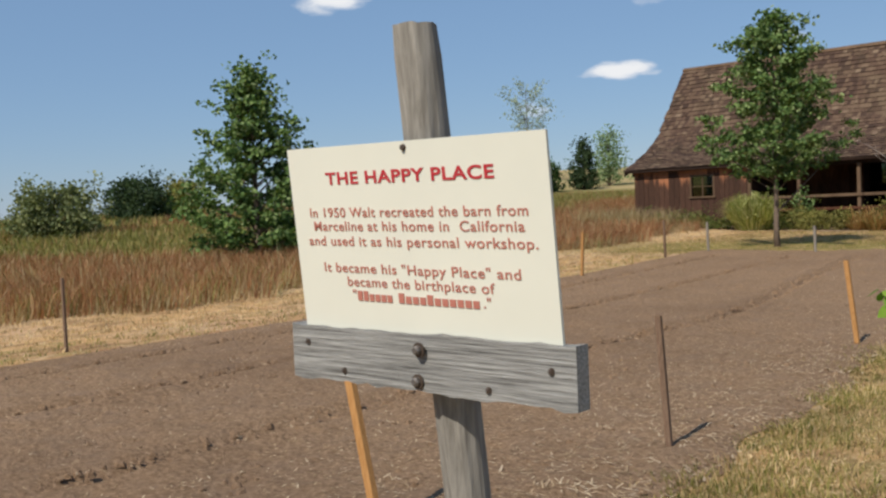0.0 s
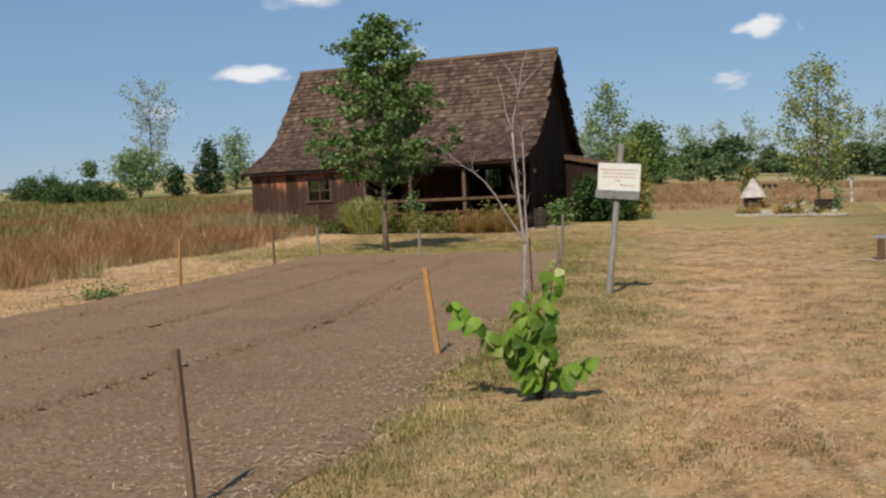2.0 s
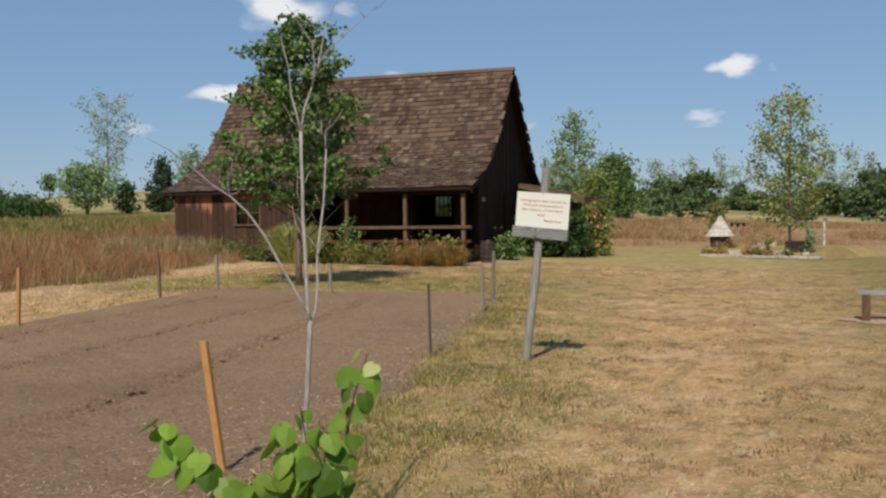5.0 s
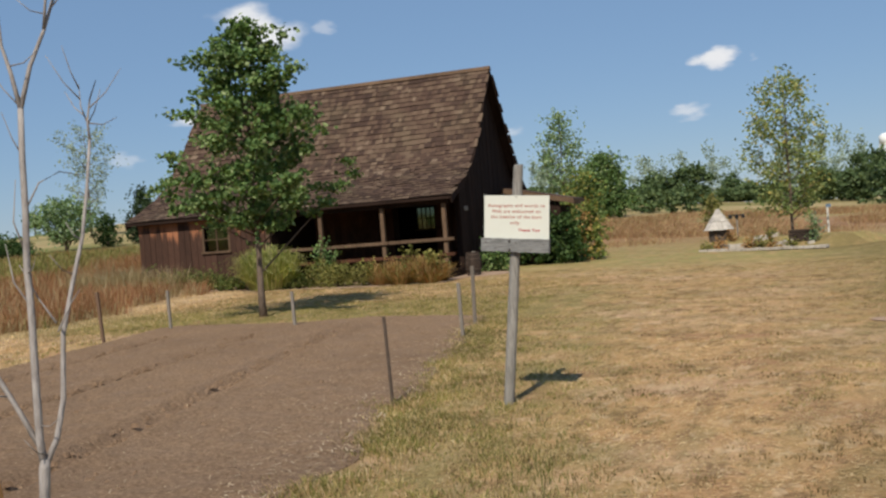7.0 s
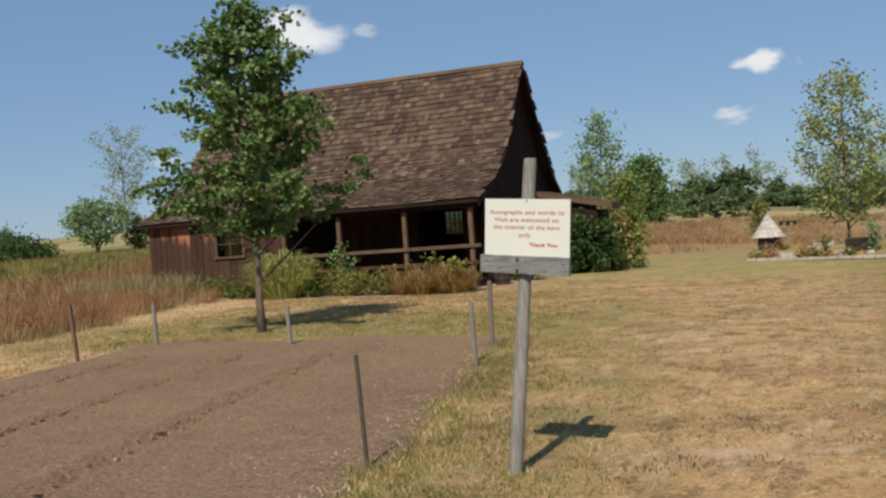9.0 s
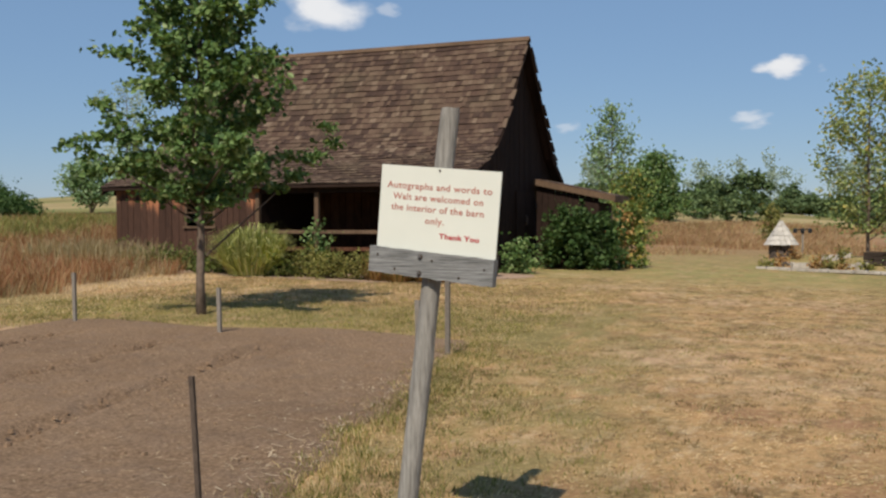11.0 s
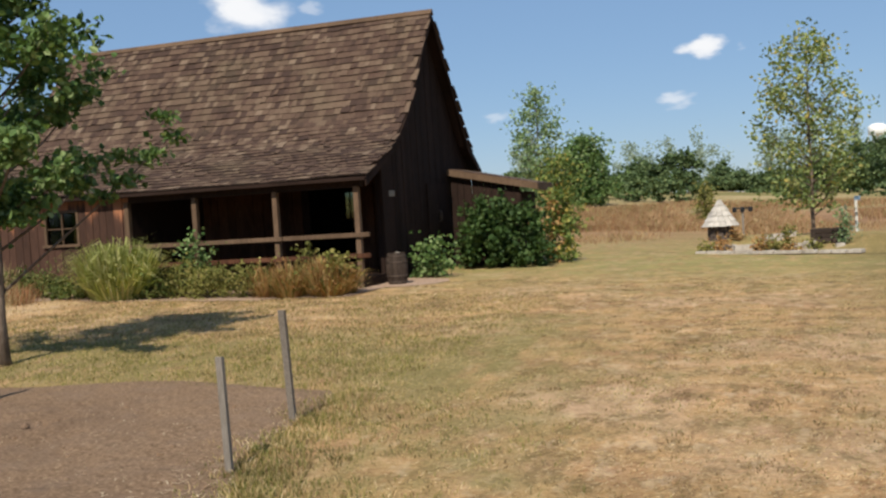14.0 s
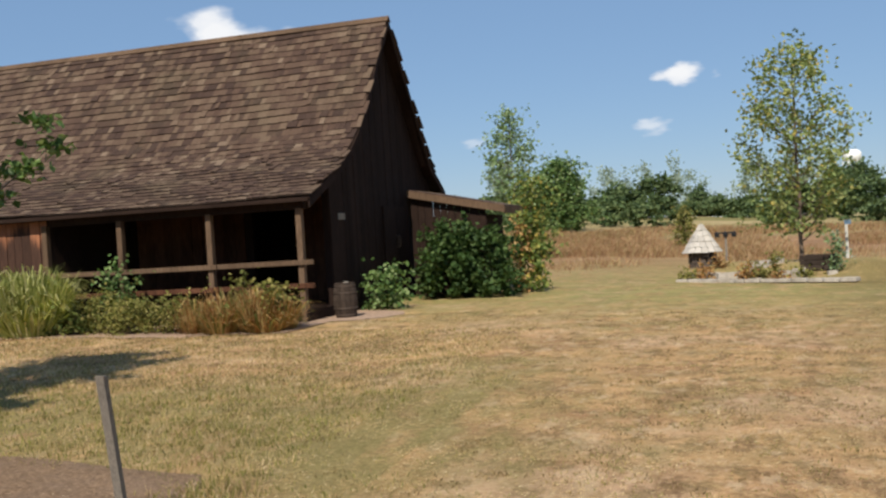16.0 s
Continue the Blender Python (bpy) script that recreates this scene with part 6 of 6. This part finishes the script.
part("soil", Build().box(-0.225, 0.225, -0.195, 0.235, 0.0, 0.26), MULCH, planter)
for q, (x, y, tall, wide, n, mat, lab) in enumerate(((-0.1, 39.3, 0.42, 0.28, 260, LEAF_RUST, "dry straw-coloured plant among the garden stones"), (0.2, 39.35, 0.34, 0.24, 200, LEAF_OLIVE, "low olive plant among the garden stones"), (0.55, 39.35, 0.62, 0.16, 220, LEAF_OLIVE, "upright green plant among the garden stones"), (0.6, 39.05, 0.2, 0.24, 140, LEAF_RUST, "low reddish plant by the stone edging"), (-1.1, 40.0, 0.36, 0.26, 200, LEAF_RUST, "dry plant before the little well"), (-1.5, 40.15, 0.24, 0.22, 160, LEAF_OLIVE, "low plant before the little well"), (1.85, 39.0, 0.85, 0.15, 240, LEAF_POPLAR, "tall pale green plant beside the planter"), (1.95, 39.3, 0.9, 0.12, 120, LEAF_GREY, "pale flowering plant beside the planter"), (1.15, 39.0, 0.2, 0.2, 120, LEAF_OLIVE, "low olive plant by the stone edging"), (-0.75, 40.9, 0.3, 0.2, 120, LEAF_RUST, "dry plant beside the little well"))):
    tree("garden_plant", on_mound(x, y), lab, tall, 0.0, [(0.04, wide), (0.4, wide), (0.75, wide * 0.8), (1, wide * 0.4)], 18, n, 0.075, mat, BARK_DARK, 220 + q, 0.09)


def well():
    root = thing("wishing_well", on_mound(-1.2, 41.5), "little round stone well under a pointed pale shingled roof", "well")
    rng = random.Random(2)
    for lay in range(3):
        for k in range(10):
            a0 = 2 * math.pi * (k + 0.5 * (lay % 2)) / 10
            b2 = Build()
            block(b2, 0.29 * math.cos(a0), 0.29 * math.sin(a0), 0.135 * lay - 0.02, 0.095, 0.07, 0.145, rng, a0 + math.pi / 2)
            part("stone", b2, STONE_DARK, root)
    part("lining", Build().tube([(0, 0, -0.02), (0, 0, 0.4)], [0.25, 0.25], 16), BARN_DARK, root)
    for sx in (-1, 1):
        part("post", Build().box(sx * 0.31 - 0.03, sx * 0.31 + 0.03, -0.03, 0.03, 0.0, 0.6), BARN_DARK, root)
    rf = part("roof", Build().tube([(0, 0, 0.42), (0, 0, 1.14)], [0.46, 0.015], 12), GREY_WOOD, root, "pale weathered pointed roof")
    for c in range(5):
        n = 18 - c * 3
        r, z = 0.5 * (1 - c / 5.4), 0.38 + 0.142 * c
        w = math.pi * r / n * 1.02
        for k in range(n):
            a = 2 * math.pi * (k + 0.5 * (c % 2)) / n
            m = Matrix.Rotation(a, 4, "Z") @ Matrix.Translation((r + rng.uniform(0, 0.012), 0, z + rng.uniform(-0.012, 0.012))) @ Matrix.Rotation(radians(-123), 4, "Y")
            part("shingle", Build().hexa([m @ Vector(p) for p in ((0, -w, 0), (0.2, -w * 0.66, 0), (0.2, w * 0.66, 0), (0, w, 0), (0, -w, -0.022), (0.2, -w * 0.66, -0.008), (0.2, w * 0.66, -0.008), (0, w, -0.022))]), PALE_SHAKE, rf)


PALE_SHAKE = wood("pale_shake", (0.36, 0.32, 0.28), (0.60, 0.56, 0.50), (10, 10, 10), 0.3, 0.2, 0.25)
well()


def feeder():
    root = thing("bird_feeder", on_mound(-0.6, 42.2), "pale post with small black bird feeders on a crossarm", "bird feeder")
    part("post", Build().box(-0.03, 0.03, -0.03, 0.03, -0.05, 0.78), STAKE_GREY, root)
    part("arm", Build().box(-0.27, 0.27, -0.02, 0.02, 0.78, 0.82), BLACK_PAINT, root)
    for x in (-0.22, 0.0, 0.22):
        part("feeder", Build().tube([(x, -0.03, 0.69), (x, -0.03, 0.71), (x, -0.03, 0.81), (x, -0.03, 0.84)], [0.05, 0.062, 0.062, 0.02], 10), BLACK_PAINT, root)


feeder()
pole = thing("marker_post", floor_at(2.45, 42.5, 0.1), "slim pale grey marker post with a blue top", "post")
part("post", Build().box(-0.035, 0.035, -0.035, 0.035, -0.3, 1.12), PALE_POST, pole, bevel=0.005)
part("cap", Build().box(-0.04, 0.12, -0.03, 0.03, 1.122, 1.24), BLUE_PAINT, pole, bevel=0.005)


# ---- far things ----
def tower():
    az, dist = radians(84.2), 380.0
    x, y = 0.6 + dist * math.cos(az), 8 + dist * math.sin(az)
    root = thing("water_tower", floor_at(x, y), "white water tower standing above the far trees", "water tower")
    z = 1.5 + dist * math.tan(radians(3.3)) - height(x, y)
    part("tank", Build().tube([(0, 0, z - 4.2), (0, 0, z - 3.4), (0, 0, z - 1.2), (0, 0, z - 0.3), (0, 0, z)], [2.4, 3.1, 3.2, 2.0, 0.3], 20), WHITE_PAINT, root, smooth=True)
    for k in range(6):
        a = k * math.pi / 3
        part("leg", Build().tube([(4.4 * math.cos(a), 4.4 * math.sin(a), 0), (2.9 * math.cos(a), 2.9 * math.sin(a), z - 3.6)], [0.22, 0.2], 6), WHITE_PAINT, root)
    part("riser", Build().tube([(0, 0, 0), (0, 0, z - 4)], [0.5, 0.5], 10), WHITE_PAINT, root)


tower()
az, dist = radians(135.4), 260.0
x, y = 0.6 + dist * math.cos(az), 8 + dist * math.sin(az)
shed = thing("farm_shed", floor_at(x, y), "low white farm shed on the far hillside", "shed", rz=25)
part("wall", Build().box(-2.9, 2.9, -2, 2, -1.5, 1.2), WHITE_PAINT, shed)
part("roof", Build().hexa([(-3.1, -2.2, 1.2), (3.1, -2.2, 1.2), (3.1, 2.2, 1.2), (-3.1, 2.2, 1.2), (-3.1, -0.1, 2.0), (3.1, -0.1, 2.0), (3.1, 0.1, 2.0), (-3.1, 0.1, 2.0)]), IRON_LIGHT, shed)

# small fair-weather clouds, far off
CLOUDS = [(92.7, 8.3, 2.0, 0.75), (94.4, 5.5, 1.5, 0.55), (118.9, 12.0, 3.0, 1.6), (121.5, 7.2, 2.5, 0.75), (138.0, 12.0, 2.8, 1.0), (114.9, 12.0, 1.0, 0.5), (112.2, 8.2, 1.0, 0.45), (104.6, 5.3, 0.9, 0.4), (126.5, 5.2, 1.3, 0.5)]
for q, (az, el, wide, high) in enumerate(CLOUDS):
    dist = 2400.0
    a, e = radians(az), radians(el)
    c = Vector((0.6 + dist * math.cos(a) * math.cos(e), 6 + dist * math.sin(a) * math.cos(e), 1.5 + dist * math.sin(e)))
    card = part("cloud", Build(), None)
    me = card.data
    me.from_pydata([(-1.35, -1.35, 0), (1.35, -1.35, 0), (1.35, 1.35, 0), (-1.35, 1.35, 0)], [], [(0, 1, 2, 3)])
    me.materials.append(make_cloud(q + 1.0, 0.35 if q in (5, 6, 7, 8) else 0.6 if q == 1 else 1.0))
    card.matrix_basis = look(c, (0.6, 6, 1.5)) @ Matrix.Diagonal((dist * radians(wide * 1.0), dist * radians(high * 1.12), 1, 1))
    card.visible_shadow = False
    tagged(card, "small white fair-weather cloud in the blue sky", "cloud", "clouds", "structure")
